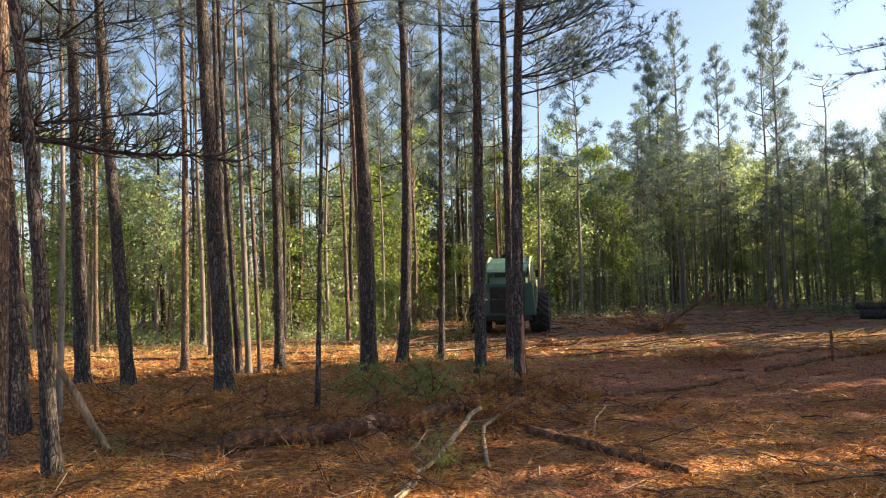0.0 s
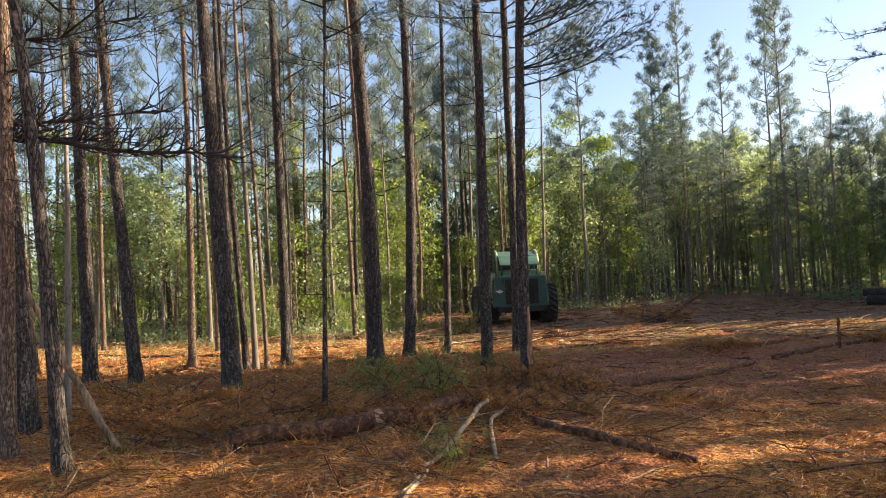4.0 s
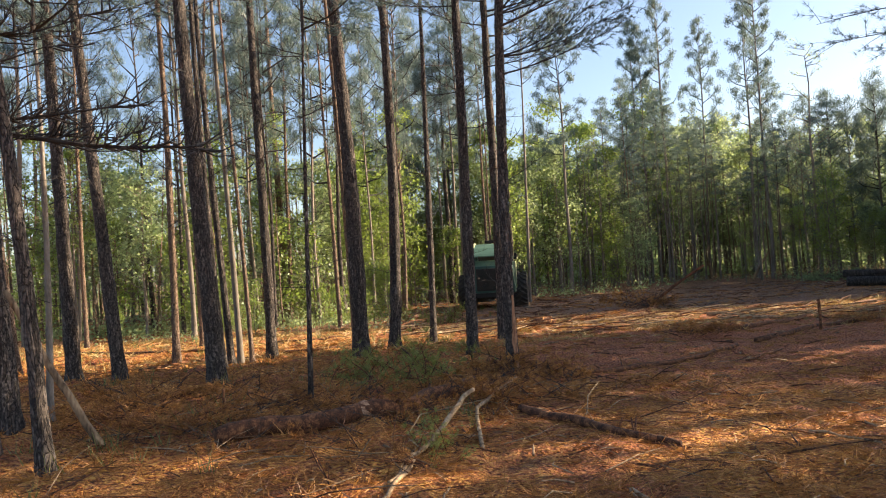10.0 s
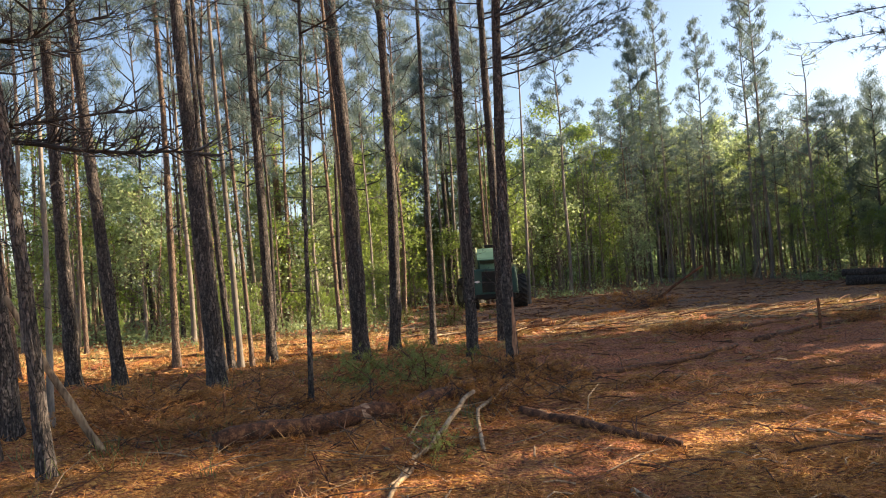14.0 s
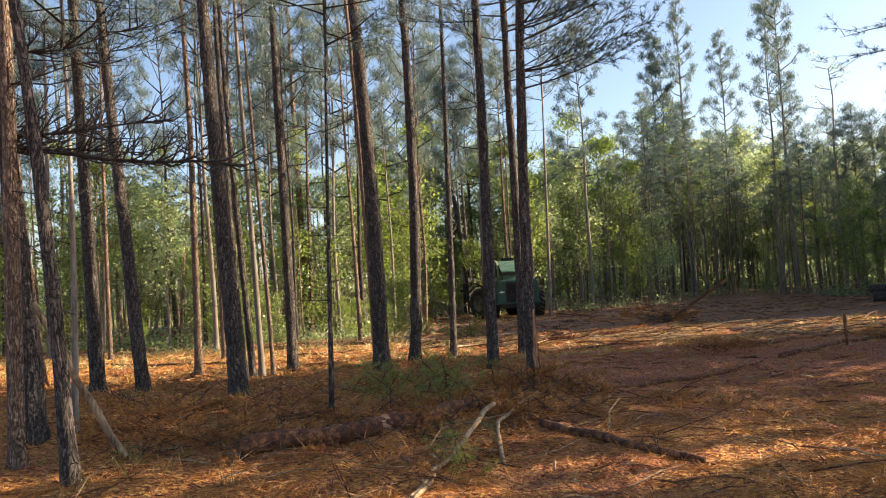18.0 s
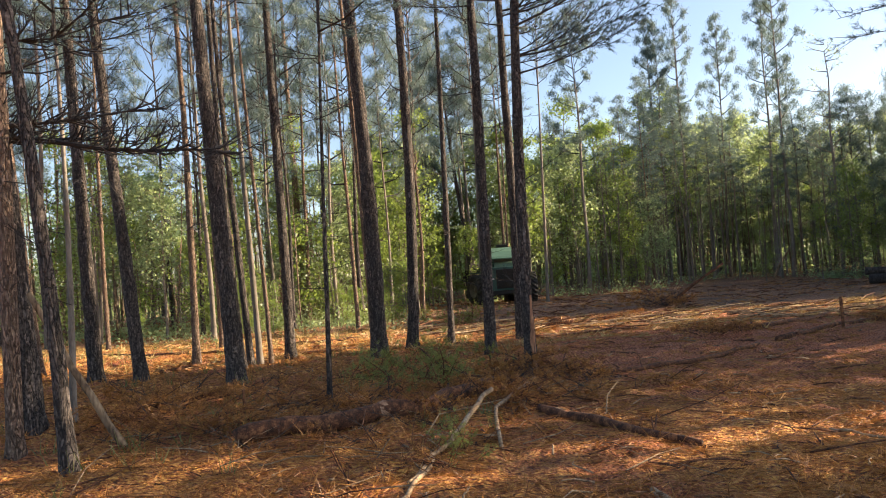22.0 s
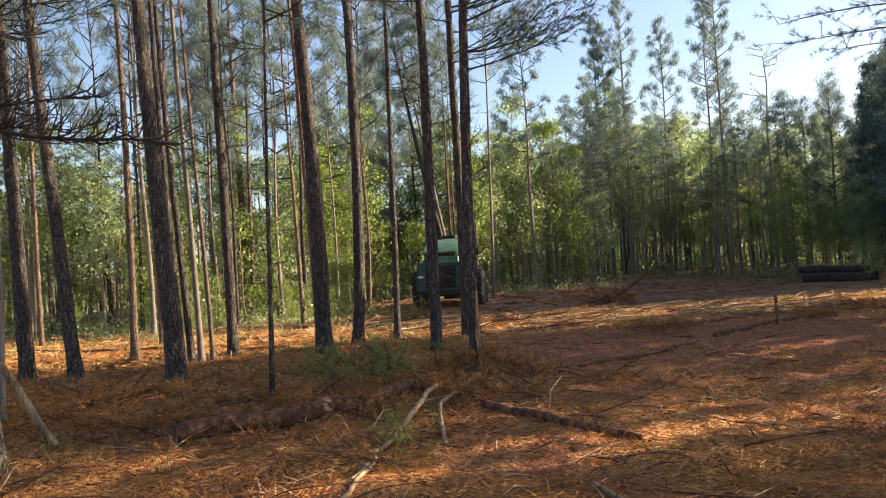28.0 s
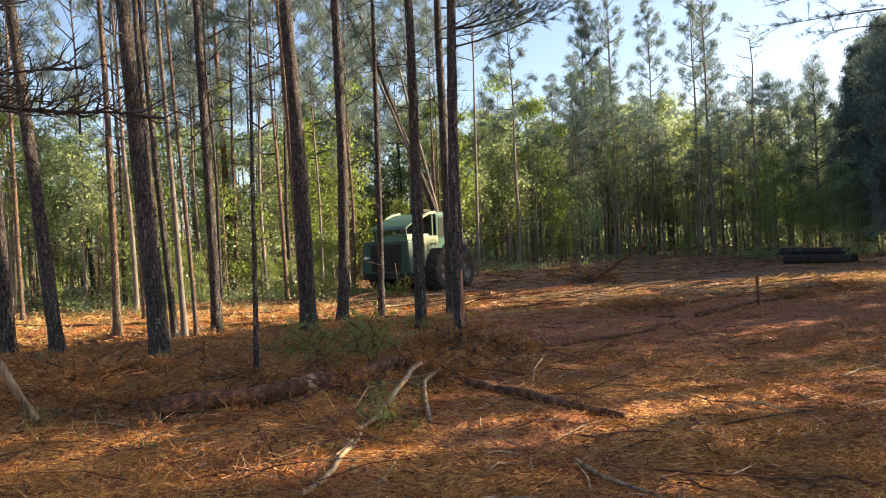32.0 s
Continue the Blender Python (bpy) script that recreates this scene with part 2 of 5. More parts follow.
def relief(x, y):
    """Small humps and hollows of the trampled ground near by."""
    if abs(x) > 14 or not 3 < y < 22:
        return 0
    return (0.05 if x > 0.5 else 0.09) * noise.noise((x * 2.3, y * 2.3, 1)) + (0.03 if x > 1.5 else 0.05) * noise.noise((x * 5.2, y * 5.2, 2)) + 0.022 * noise.noise((x * 9.5, y * 9.5, 6))


def bent(z, lean, sway, seed, bend=0.0):
    """A trunk's sideways shift at height z: its lean, with a gentle sway."""
    return (lean * z + bend * min(z, 10) * z + sway * noise.noise((z * 0.16, seed, 0)) - sway * noise.noise((0, seed, 0)), sway * noise.noise((z * 0.16, seed, 9)) - sway * noise.noise((0, seed, 9)))


# ---- ground ----
def trodden(x, y):
    """Nearly bare clay: 1 where the machine has scraped the litter off, 0 elsewhere."""
    a = min(1, max(0, (x - 1.0) / 2)) * min(1, max(0, (y - 10.2) / 2)) * min(1, max(0, (19.2 - y) / 1.5))
    return max(a, 0.5 * min(1, max(0, (y - 23) / 2)) if x > 0 else 0)


def ground():
    xs = np.unique(np.round(np.concatenate([np.arange(-14, 14.01, 0.085), np.arange(-60, 60, 1.5), np.linspace(-1500, 1500, 61)]), 3))
    ys = np.unique(np.round(np.concatenate([np.arange(3, 22, 0.085), np.arange(22, 50, 0.4), np.arange(-20, 110, 2.0), np.linspace(-700, 2200, 59)]), 3))
    grid = [[(x, y, rise(x, y) + relief(x, y)) for x in xs] for y in ys]
    v = [p for row in grid for p in row]
    w = len(xs)
    f = [(j * w + i, j * w + i + 1, (j + 1) * w + i + 1, (j + 1) * w + i) for j in range(len(ys) - 1) for i in range(w - 1)]
    me = bpy.data.meshes.new("ground")
    me.from_pydata(v, [], f)
    me.shade_smooth()
    m = bpy.data.materials.new("clay_and_needle_litter")
    m.use_nodes = True
    nt = m.node_tree
    bsdf = nt.nodes["Principled BSDF"]
    geo = nt.nodes.new("ShaderNodeNewGeometry")

    def noi(scale, detail=6, stretch=None):
        n = nt.nodes.new("ShaderNodeTexNoise")
        n.inputs["Scale"].default_value, n.inputs["Detail"].default_value = scale, detail
        if stretch:
            mp = nt.nodes.new("ShaderNodeMapping")
            mp.inputs["Scale"].default_value, mp.inputs["Rotation"].default_value = stretch, (0, 0, 0.5)
            nt.links.new(geo.outputs["Position"], mp.inputs[0])
            nt.links.new(mp.outputs[0], n.inputs["Vector"])
        else:
            nt.links.new(geo.outputs["Position"], n.inputs["Vector"])
        return n

    def mix(fac, a, b):
        x = nt.nodes.new("ShaderNodeMix")
        x.data_type = "RGBA"
        nt.links.new(fac, x.inputs[0])
        nt.links.new(a, x.inputs[6])
        nt.links.new(b, x.inputs[7])
        return x.outputs[2]

    fine, straws, patch = noi(34, 8), noi(16, 8, (1, 2.2, 1)), noi(0.55, 5)
    clay = ramp(nt, [(0.38, (0.07, 0.02, 0.007)), (0.5, (0.33, 0.096, 0.035)), (0.62, (0.5, 0.2, 0.078))], 0, 0)
    litter = ramp(nt, [(0.38, (0.08, 0.029, 0.009)), (0.5, (0.45, 0.155, 0.04)), (0.6, (0.76, 0.42, 0.1))], 0, 0)
    grass = ramp(nt, [(0.3, (0.05, 0.08, 0.015)), (0.5, (0.13, 0.17, 0.03)), (0.75, (0.26, 0.28, 0.06))], 0, 0)
    nt.links.new(fine.outputs[0], clay.inputs[0])
    nt.links.new(straws.outputs[0], litter.inputs[0])
    nt.links.new(fine.outputs[0], grass.inputs[0])
    pf = ramp(nt, [(0.42, (0, 0, 0)), (0.58, (1, 1, 1))], 0, 0)
    away, bare, less = nt.nodes.new("ShaderNodeVectorMath"), nt.nodes.new("ShaderNodeMapRange"), nt.nodes.new("ShaderNodeMath")
    away.operation, away.inputs[1].default_value, less.operation = "DISTANCE", (7.5, 15.5, 0), "SUBTRACT"
    nt.links.new(geo.outputs["Position"], away.inputs[0])
    nt.links.new(away.outputs["Value"], bare.inputs[0])
    bare.inputs[1].default_value, bare.inputs[2].default_value, bare.inputs[3].default_value, bare.inputs[4].default_value = 3, 9, 0.24, -0.02
    nt.links.new(patch.outputs[0], less.inputs[0])
    nt.links.new(bare.outputs[0], less.inputs[1])
    nt.links.new(less.outputs[0], pf.inputs[0])
    soil = mix(pf.outputs[0], clay.outputs[0], litter.outputs[0])
    sep, mr = nt.nodes.new("ShaderNodeSeparateXYZ"), nt.nodes.new("ShaderNodeMapRange")
    nt.links.new(geo.outputs["Position"], sep.inputs[0])
    mr.inputs[1].default_value, mr.inputs[2].default_value = 52, 66
    nt.links.new(sep.outputs[1], mr.inputs[0])
    # far clearing's shade put into the colour: darker, greyer soil past y 22.5
    dull, far_shade = ramp(nt, [(0.36, (0.05, 0.026, 0.015)), (0.5, (0.19, 0.1, 0.06)), (0.64, (0.34, 0.2, 0.125))], 0, 0), nt.nodes.new("ShaderNodeMapRange")
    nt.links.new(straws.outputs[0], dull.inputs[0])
    far_shade.inputs[1].default_value, far_shade.inputs[2].default_value, far_shade.inputs[4].default_value = 22.5, 26, 0.8
    nt.links.new(sep.outputs[1], far_shade.inputs[0])
    soil = mix(far_shade.outputs[0], soil, dull.outputs[0])
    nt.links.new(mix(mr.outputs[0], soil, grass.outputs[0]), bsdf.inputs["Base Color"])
    bsdf.inputs["Roughness"].default_value = 0.95
    b = nt.nodes.new("ShaderNodeBump")
    b.inputs["Strength"].default_value, b.inputs["Distance"].default_value = 1.0, 0.07
    ml = nt.nodes.new("ShaderNodeMath")
    nt.links.new(fine.outputs[0], ml.inputs[0])
    nt.links.new(straws.outputs[0], ml.inputs[1])
    nt.links.new(ml.outputs[0], b.inputs["Height"])
    nt.links.new(b.outputs[0], bsdf.inputs["Normal"])
    me.materials.append(m)
    tagged(new("ground", me), "red clay ground strewn with dry pine needles", "ground", kind="structure")


ground()


# ---- trees ----
def crown_mesh(seed, length, reach, limbs, puffs, blades, needle=0.28, width=0.03, puff=0.3, low=0.5):
    """The crown of a pine, its foot at z = 0: rising limbs that fork into twigs, each with a rounded puff of needles at its end."""
    rng, wood, green = np.random.default_rng(seed), Build(), Build()
    wood.tube([(0, 0, 0), (0, 0, length * 0.97)], [0.022, 0.008], 5, False)
    for k in range(limbs):
        u = ((k + rng.random()) / limbs) ** 0.85
        z, az = length * u * 0.97, k * 2.4 + rng.uniform(-0.6, 0.6)
        L = reach * (1 - u) ** 0.7 * (low + (1 - low) * min(1, u / 0.3)) * rng.uniform(0.55, 1.1) + 0.18
        d = Vector((math.cos(az), math.sin(az), rng.uniform(0.0, 0.35) + 0.55 * u))
        a0, a1 = Vector((0, 0, z)), Vector((0, 0, z)) + d * L * 0.55
        a2 = a1 + (d + Vector((0, 0, 0.45))).normalized() * L * 0.5
        wood.tube([a0, a1, a2], [0.028, 0.017, 0.008], 4, False)
        ends = [(a2, 1.0)]
        for j in range(puffs - 1 if L > 0.6 else 1):
            t = rng.uniform(0.35, 0.95)
            p = a0.lerp(a1, t / 0.5) if t < 0.5 else a1.lerp(a2, (t - 0.5) / 0.5)
            e = p + (d + Vector(rng.normal(size=3)) * 0.75 + Vector((0, 0, 0.3))).normalized() * rng.uniform(0.25, 0.5) * min(1, L)
            wood.tube([p, e], [0.01, 0.005], 3, False)
            ends.append((e, rng.uniform(0.6, 1.0)))
        for e, big in ends:
            n = int(blades * big)
            c = np.array(e) + rng.normal(size=(n, 3)) * np.array((0.42, 0.42, 0.3)) * puff * big
            w = unit(rng, n, 0.7)
            green.blades(c - w * needle * 0.3, w, needle * rng.uniform(0.6, 1.1, n), width, rng)
    return merged("crown", green, NEEDLES, wood, TWIG)


CROWNS = [crown_mesh(11 + i, 7.0, 2.1, 26, 3, 90, 0.2, 0.02, 0.36) for i in range(4)]
DENSE_CROWNS = [crown_mesh(51 + i, 8.0, 2.0, 58, 4, 40, 0.34, 0.06, 0.36, 0.8) for i in range(3)]
EDGE_CROWNS = [crown_mesh(91 + i, 8.0, 2.0, 30, 4, 80, 0.24, 0.03, 0.36, 0.45) for i in range(4)]
MID_CROWNS = [crown_mesh(71 + i, 8.0, 2.3, 26, 3, 110, 0.25, 0.027, 0.5, 0.6) for i in range(4)]
FAR_CROWNS = [crown_mesh(31 + i, 8.0, 2.3, 22, 3, 90, 0.25, 0.03, 0.48, 0.5) for i in range(4)]


def dead_branch_mesh(seed):
    """A bare dead branch one metre long, along +x, with side twigs."""
    rng, b = np.random.default_rng(seed), Build()
    pts = [Vector((u, 0.09 * math.sin(3 * u + seed), 0.12 * u * u + 0.05 * noise.noise((u * 3, seed, 0)))) for u in (0, 0.3, 0.6, 0.85, 1)]
    b.tube(pts, [0.009, 0.0075, 0.006, 0.004, 0.0015], 5, False)
    for k in range(9):
        q = pts[1 + k % 3]
        d = Vector((rng.uniform(0.3, 1), rng.uniform(-1, 1), rng.uniform(-0.4, 0.7))).normalized() * rng.uniform(0.15, 0.45)
        e = q + d * 0.55 + Vector((0, 0, 0.03))
        b.tube([q, e, q + d], [0.0045, 0.003, 0.001], 3, False)
    return b.mesh("branch", TWIG)


def live_branch_mesh(seed, twigs=15, needle=0.1, width=0.004):
    """A live bough one metre long, along +x: long upswept wispy twigs that fork again, with thin tufts of needles at their ends."""
    rng, wood, green = np.random.default_rng(seed), Build(), Build()

    def along(u):
        return Vector((u, 0.07 * math.sin(3 * u + seed), -0.1 * u + 0.22 * u * u))

    wood.tube([along(u / 6) for u in range(7)], [0.0095, 0.008, 0.0065, 0.005, 0.004, 0.0028, 0.0015], 5, False)
    for k in range(twigs):
        u = 0.15 + 0.85 * (k + rng.random()) / twigs
        q, side = along(u), (-1 if k % 2 else 1)
        d = Vector((rng.uniform(0.5, 1), side * rng.uniform(0.2, 0.9), rng.uniform(-0.15, 0.35))).normalized()
        L = rng.uniform(0.18, 0.45) * (1.15 - 0.5 * u)
        p1 = q + d * L * 0.5
        p2 = p1 + (d + Vector((0.15, 0, 0.35))).normalized() * L * 0.5
        wood.tube([q, p1, p2], [0.0045, 0.0032, 0.0014], 3, False)
        for j in range(5):
            e = p1.lerp(p2, rng.uniform(-0.5, 1))
            f = (d + Vector(rng.normal(size=3)) * 0.5 + Vector((0, 0, 0.25))).normalized()
            g = e + f * rng.uniform(0.05, 0.16)
            wood.tube([e, g], [0.0022, 0.001], 3, False)
            w = unit(rng, 14) * 0.65 + np.array(f) * 0.8
            w /= np.linalg.norm(w, axis=1)[:, None]
            green.blades(np.repeat(np.array(g)[None], 14, 0) - w * 0.02, w, needle * rng.uniform(0.5, 1.1, 14), width, rng)
    return merged("bough", green, NEEDLES, wood, TWIG)


def long_bough_mesh(seed, length, twigs):
    """A long drooping live bough along +x, real size, with sparse fine needles."""
    rng, wood, green = np.random.default_rng(seed), Build(), Build()

    def along(u):
        return Vector((length * u, 0.12 * math.sin(5 * u + seed), 0.25 * u - 0.45 * u * u))

    wood.tube([along(u / 8) for u in range(9)], [0.03 - 0.0032 * u for u in range(9)], 5, False)
    for k in range(twigs):
        q = along(rng.uniform(0.2, 1))
        d = Vector((rng.uniform(0.3, 1), rng.uniform(-0.9, 0.9), rng.uniform(-0.3, 0.4))).normalized() * rng.uniform(0.25, 0.9)
        wood.tube([q, q + d * 0.5 + Vector((0, 0, 0.03)), q + d], [0.008, 0.005, 0.002], 3, False)
        for s in (0.6, 0.85, 1.0):
            w = unit(rng, 18) * 0.6 + np.array(d.normalized()) * 0.7
            w /= np.linalg.norm(w, axis=1)[:, None]
            green.blades(np.repeat(np.array(q + d * s)[None], 18, 0), w, 0.19 * rng.uniform(0.6, 1.1, 18), 0.0055, rng)
    return merged("bough", green, NEEDLES, wood, TWIG)


def bare_bough_mesh(seed, length, twigs, thick=1.0):
    """A long dead bough along +x, real size, with fine twigs that curve upwards."""
    rng, b = np.random.default_rng(seed), Build()

    def along(u):
        return Vector((length * u, 0.15 * math.sin(4 * u + seed), -0.25 * math.sin(3.0 * u) + 0.12 * noise.noise((u * 4, seed, 1))))

    b.tube([along(u / 9) for u in range(10)], [(0.032 - 0.003 * u) * thick for u in range(10)], 6, False, 0.2, random.Random(seed))
    for k in range(twigs):
        u = rng.uniform(0.12, 1)
        q = along(u)
        L = rng.uniform(0.25, 0.95) * (1.1 - 0.5 * u)
        side = Vector((rng.uniform(0.1, 1), rng.uniform(-1, 1), rng.uniform(-0.2, 0.5))).normalized()
        p1 = q + side * L * 0.45
        p2 = p1 + (side + Vector((0, 0, rng.uniform(0.2, 0.9)))).normalized() * L * 0.55
        b.tube([q, p1, p2], [0.012, 0.009, 0.003], 4, False)
        for j in range(3):
            e = p1.lerp(p2, rng.random())
            d = (side + Vector(rng.normal(size=3)) * 0.6 + Vector((0, 0, 0.4))).normalized() * rng.uniform(0.1, 0.35)
            b.tube([e, e + d], [0.006, 0.002], 3, False)
    return b.mesh("branch", TWIG)


DEAD = [dead_branch_mesh(60 + i) for i in range(10)]
LIVE = [live_branch_mesh(80 + i) for i in range(6)]


def put_branch(name, mesh, parent, at, az, up, length, label=""):
    b = part(name, mesh, TWIG, parent, label)
    b.location, b.rotation_euler, b.scale = at, (0, -radians(up), radians(az)), (length,) * 3
    return b


def pine(x, y, dia, height, lean=0.0, sway=0.12, crown=0, crown_from=0.55, stubs=24, seed=0, bark=BARK, far=False, label="", sides=12, group="pines of the stand", scale=1.0, low=1.3, dense=False, bend=0.0, full=False):
    rng = np.random.default_rng(1000 + seed)
    rnd = random.Random(seed)
    top = new("pine_tree")
    top.location = (x, y, rise(x, y) - 0.06)
    step = 0.3 if not far else 1.5
    n = int(height / step)
    b, pts, radii = Build(), [], []
    for k in range(n + 1):
        z = height * k / n
        bx, by = bent(z, lean, sway, seed, bend)
        pts.append((bx, by, z))
        flare = 0.35 * math.exp(-z / 0.22)
        radii.append(dia / 2 * ((1 - 0.92 * (z / height) ** 1.1) + flare))
    b.tube(pts, radii, sides if not far else 7, False, 0.2 if not far else 0.08, rnd)
    part("trunk", b.mesh("trunk", bark, True), bark, top)
    for k in range(stubs):
        z = rng.uniform(low, height * crown_from)
        bx, by = bent(z, lean, sway, seed, bend)
        L = rng.uniform(0.35, 1.5) * (0.5 + 0.7 * z / (height * crown_from)) * (0.6 if dia < 0.12 else 1)
        put_branch("branch", DEAD[int(rng.integers(10))], top, (bx, by, z), rng.uniform(0, 360), rng.uniform(-12, 28), L)
    if crown is not None:
        zb = height * crown_from
        bx, by = bent(zb, lean, sway, seed, bend)
        s = (height - zb) / (8.0 if far else 7.0)
        c = part("crown", DENSE_CROWNS[crown % 3] if dense else EDGE_CROWNS[crown % 4] if full == 2 else MID_CROWNS[crown % 4] if full else (FAR_CROWNS if far else CROWNS)[crown % 4], NEEDLES, top)
        c.location, c.scale, c.rotation_euler = (bx, by, zb), (scale, scale, s), (0, math.atan(lean) * 0.7, rng.uniform(0, 6.28))
    tagged(top, label or "tall slender pine with dark furrowed bark and dead lower branches", "pine tree", group)
    return top


# x, y, thickness, lean to the side, its bend, height, bark, stubs
STAND = [
    (-4.50, 7.80, .17, -0.0043, 0.00012, 15, PALE_LIT_BARK, 8),
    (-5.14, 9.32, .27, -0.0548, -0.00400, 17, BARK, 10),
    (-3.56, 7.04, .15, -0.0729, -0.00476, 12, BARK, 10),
    (-8.73, 16.22, .16, -0.1203, 0.00462, 15, PALE_LIT_BARK, 14),
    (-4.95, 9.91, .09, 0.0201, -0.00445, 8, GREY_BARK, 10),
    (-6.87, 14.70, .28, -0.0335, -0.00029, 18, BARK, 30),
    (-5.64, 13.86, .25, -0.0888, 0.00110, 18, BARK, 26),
    (-5.64, 16.90, .17, 0.0163, -0.00296, 17, PALE_LIT_BARK, 30),
    (-6.28, 21.04, .16, -0.0181, -0.00096, 17, PALE_LIT_BARK, 26),
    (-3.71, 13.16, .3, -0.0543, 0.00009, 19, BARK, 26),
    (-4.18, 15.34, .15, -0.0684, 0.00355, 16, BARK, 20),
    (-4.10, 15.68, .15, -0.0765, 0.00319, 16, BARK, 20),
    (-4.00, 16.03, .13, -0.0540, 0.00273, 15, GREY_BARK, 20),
    (-3.73, 15.89, .1, -0.0367, -0.00130, 13, PALE_LIT_BARK, 14),
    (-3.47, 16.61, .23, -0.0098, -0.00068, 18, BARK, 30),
    (-6.42, 34.05, .36, -0.0027, -0.00127, 20, PALE_LIT_BARK, 30),
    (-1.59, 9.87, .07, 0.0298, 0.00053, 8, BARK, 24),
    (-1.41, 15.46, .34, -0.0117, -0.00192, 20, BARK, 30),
    (-1.86, 18.94, .16, -0.0207, -0.00175, 16, PALE_LIT_BARK, 26),
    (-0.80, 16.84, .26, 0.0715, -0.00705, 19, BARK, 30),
    (-1.15, 36.49, .24, 0.0268, -0.00152, 19, PALE_LIT_BARK, 24),
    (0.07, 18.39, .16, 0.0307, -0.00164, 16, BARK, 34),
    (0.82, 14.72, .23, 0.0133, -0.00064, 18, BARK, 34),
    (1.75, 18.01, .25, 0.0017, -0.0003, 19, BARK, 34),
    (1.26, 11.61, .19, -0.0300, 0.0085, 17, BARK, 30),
    (3.35, 41.5, .2, 0.004, 0.0, 17, PALE_LIT_BARK, 14),
    (3.62, 41.9, .14, 0.006, 0.0, 15, PALE_LIT_BARK, 10),
    (5.05, 37.39, .17, 0.0250, 0.00003, 17, GREY_BARK, 24),
]
# live boughs that hang into view: direction, height, slope, length
BOUGHS = {
    (1.8, 18): [(-10, 6.6, 8, 2.0), (-30, 6.9, 14, 2.2), (25, 7.4, 14, 2.6), (15, 7.8, 22, 2.6), (-5, 8.0, 14, 2.8), (-40, 8.3, 15, 2.4), (170, 8.2, 15, 2.2), (200, 7.6, 10, 2.0), (30, 8.7, 20, 2.6), (-20, 9.2, 20, 2.8)],
    (1.3, 12): [(-12, 4.7, 10, 1.8), (12, 5.0, 14, 2.2), (5, 5.0, 22, 1.9), (-25, 5.4, 18, 2.2), (25, 5.7, 20, 2.0), (-5, 6.0, 15, 2.4), (-60, 5.8, 15, 1.8), (50, 6.2, 15, 2.0)],
    (0.8, 15): [(160, 6.9, 10, 1.8), (20, 7.2, 15, 1.8), (250, 6.6, 10, 1.6)],
    (-5.6, 14): [(180, 6.6, 5, 2.2), (20, 6.9, 10, 2.0), (250, 6.2, 5, 2.0)],
    (-6.9, 15): [(0, 6.8, 5, 2.2), (200, 7.2, 10, 2.0), (300, 6.5, 5, 1.8)],
}
for i, (x, y, dia, lean, bend, h, bark, stubs) in enumerate(STAND):
    thin = dia < 0.12
    lab = "thin dead-branched pine sapling with a slim stem" if thin else "slender pine with flaky bark coloured pale as if sunlit" if bark is PALE_LIT_BARK else "slim grey-barked young tree" if bark is GREY_BARK else ""
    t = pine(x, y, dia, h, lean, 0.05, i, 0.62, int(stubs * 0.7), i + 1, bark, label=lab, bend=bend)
    for az, z, up, L in BOUGHS.get((round(x, 1), round(y)), ()):
        put_branch("bough", LIVE[int(z * 10) % 6], t, (*bent(z, lean, 0.05, i + 1, bend), z), az, up, L, "live bough with green needles")

    # scraped wood at the foot, its sunlit paleness put into the strip's colour
    if (round(x, 1), round(y)) == (1.3, 12):
        peel, rnd = Build(), random.Random(4)
        zs = [0.02 + 0.09 * q for q in range(15)]
        for q, z in enumerate(zs):
            bx, by = bent(z, lean, 0.05, i + 1, bend)
            rr = (dia / 2 * ((1 - 0.92 * (z / h) ** 1.1) + 0.35 * math.exp(-z / 0.22))) * 1.03
            half = (0.85 - 0.55 * q / 14) * rnd.uniform(0.6, 1.15)
            for a in np.linspace(-half, half, 7):
                peel.v.append((bx + rr * math.cos(a - 0.95), by + rr * math.sin(a - 0.95), z))
        peel.f = [(7 * q + a, 7 * q + a + 1, 7 * q + a + 8, 7 * q + a + 7) for q in range(14) for a in range(6)]
        part("bare_wood", peel.mesh("bare_wood", SCRAPED, True), SCRAPED, t, "pale strip of scraped wood, sunlight put into its colour")

# tall pines along the far edge of the clearing
FAR_PINES = [(8.74, 45.7, 0.25, 0.002, 17.5), (17.55, 60, 0.24, -0.003, 21), (18.1, 60, 0.22, 0.0, 20.5), (19.3, 59, 0.27, 0.005, 23.5), (21.3, 56, 0.22, 0.018, 19.8),
             (23.0, 52, 0.25, 0.016, 22), (22.55, 48.6, 0.27, -0.004, 21.5)]
for i, (x, y, dia, lean, h) in enumerate(FAR_PINES):
    pine(x, y, dia, h, lean, 0.2, i, 0.45, 10, 100 + i, GREY_BARK, True, "tall thin pine with an open crown at the clearing's edge", group="pines at the clearing's edge", full=2)


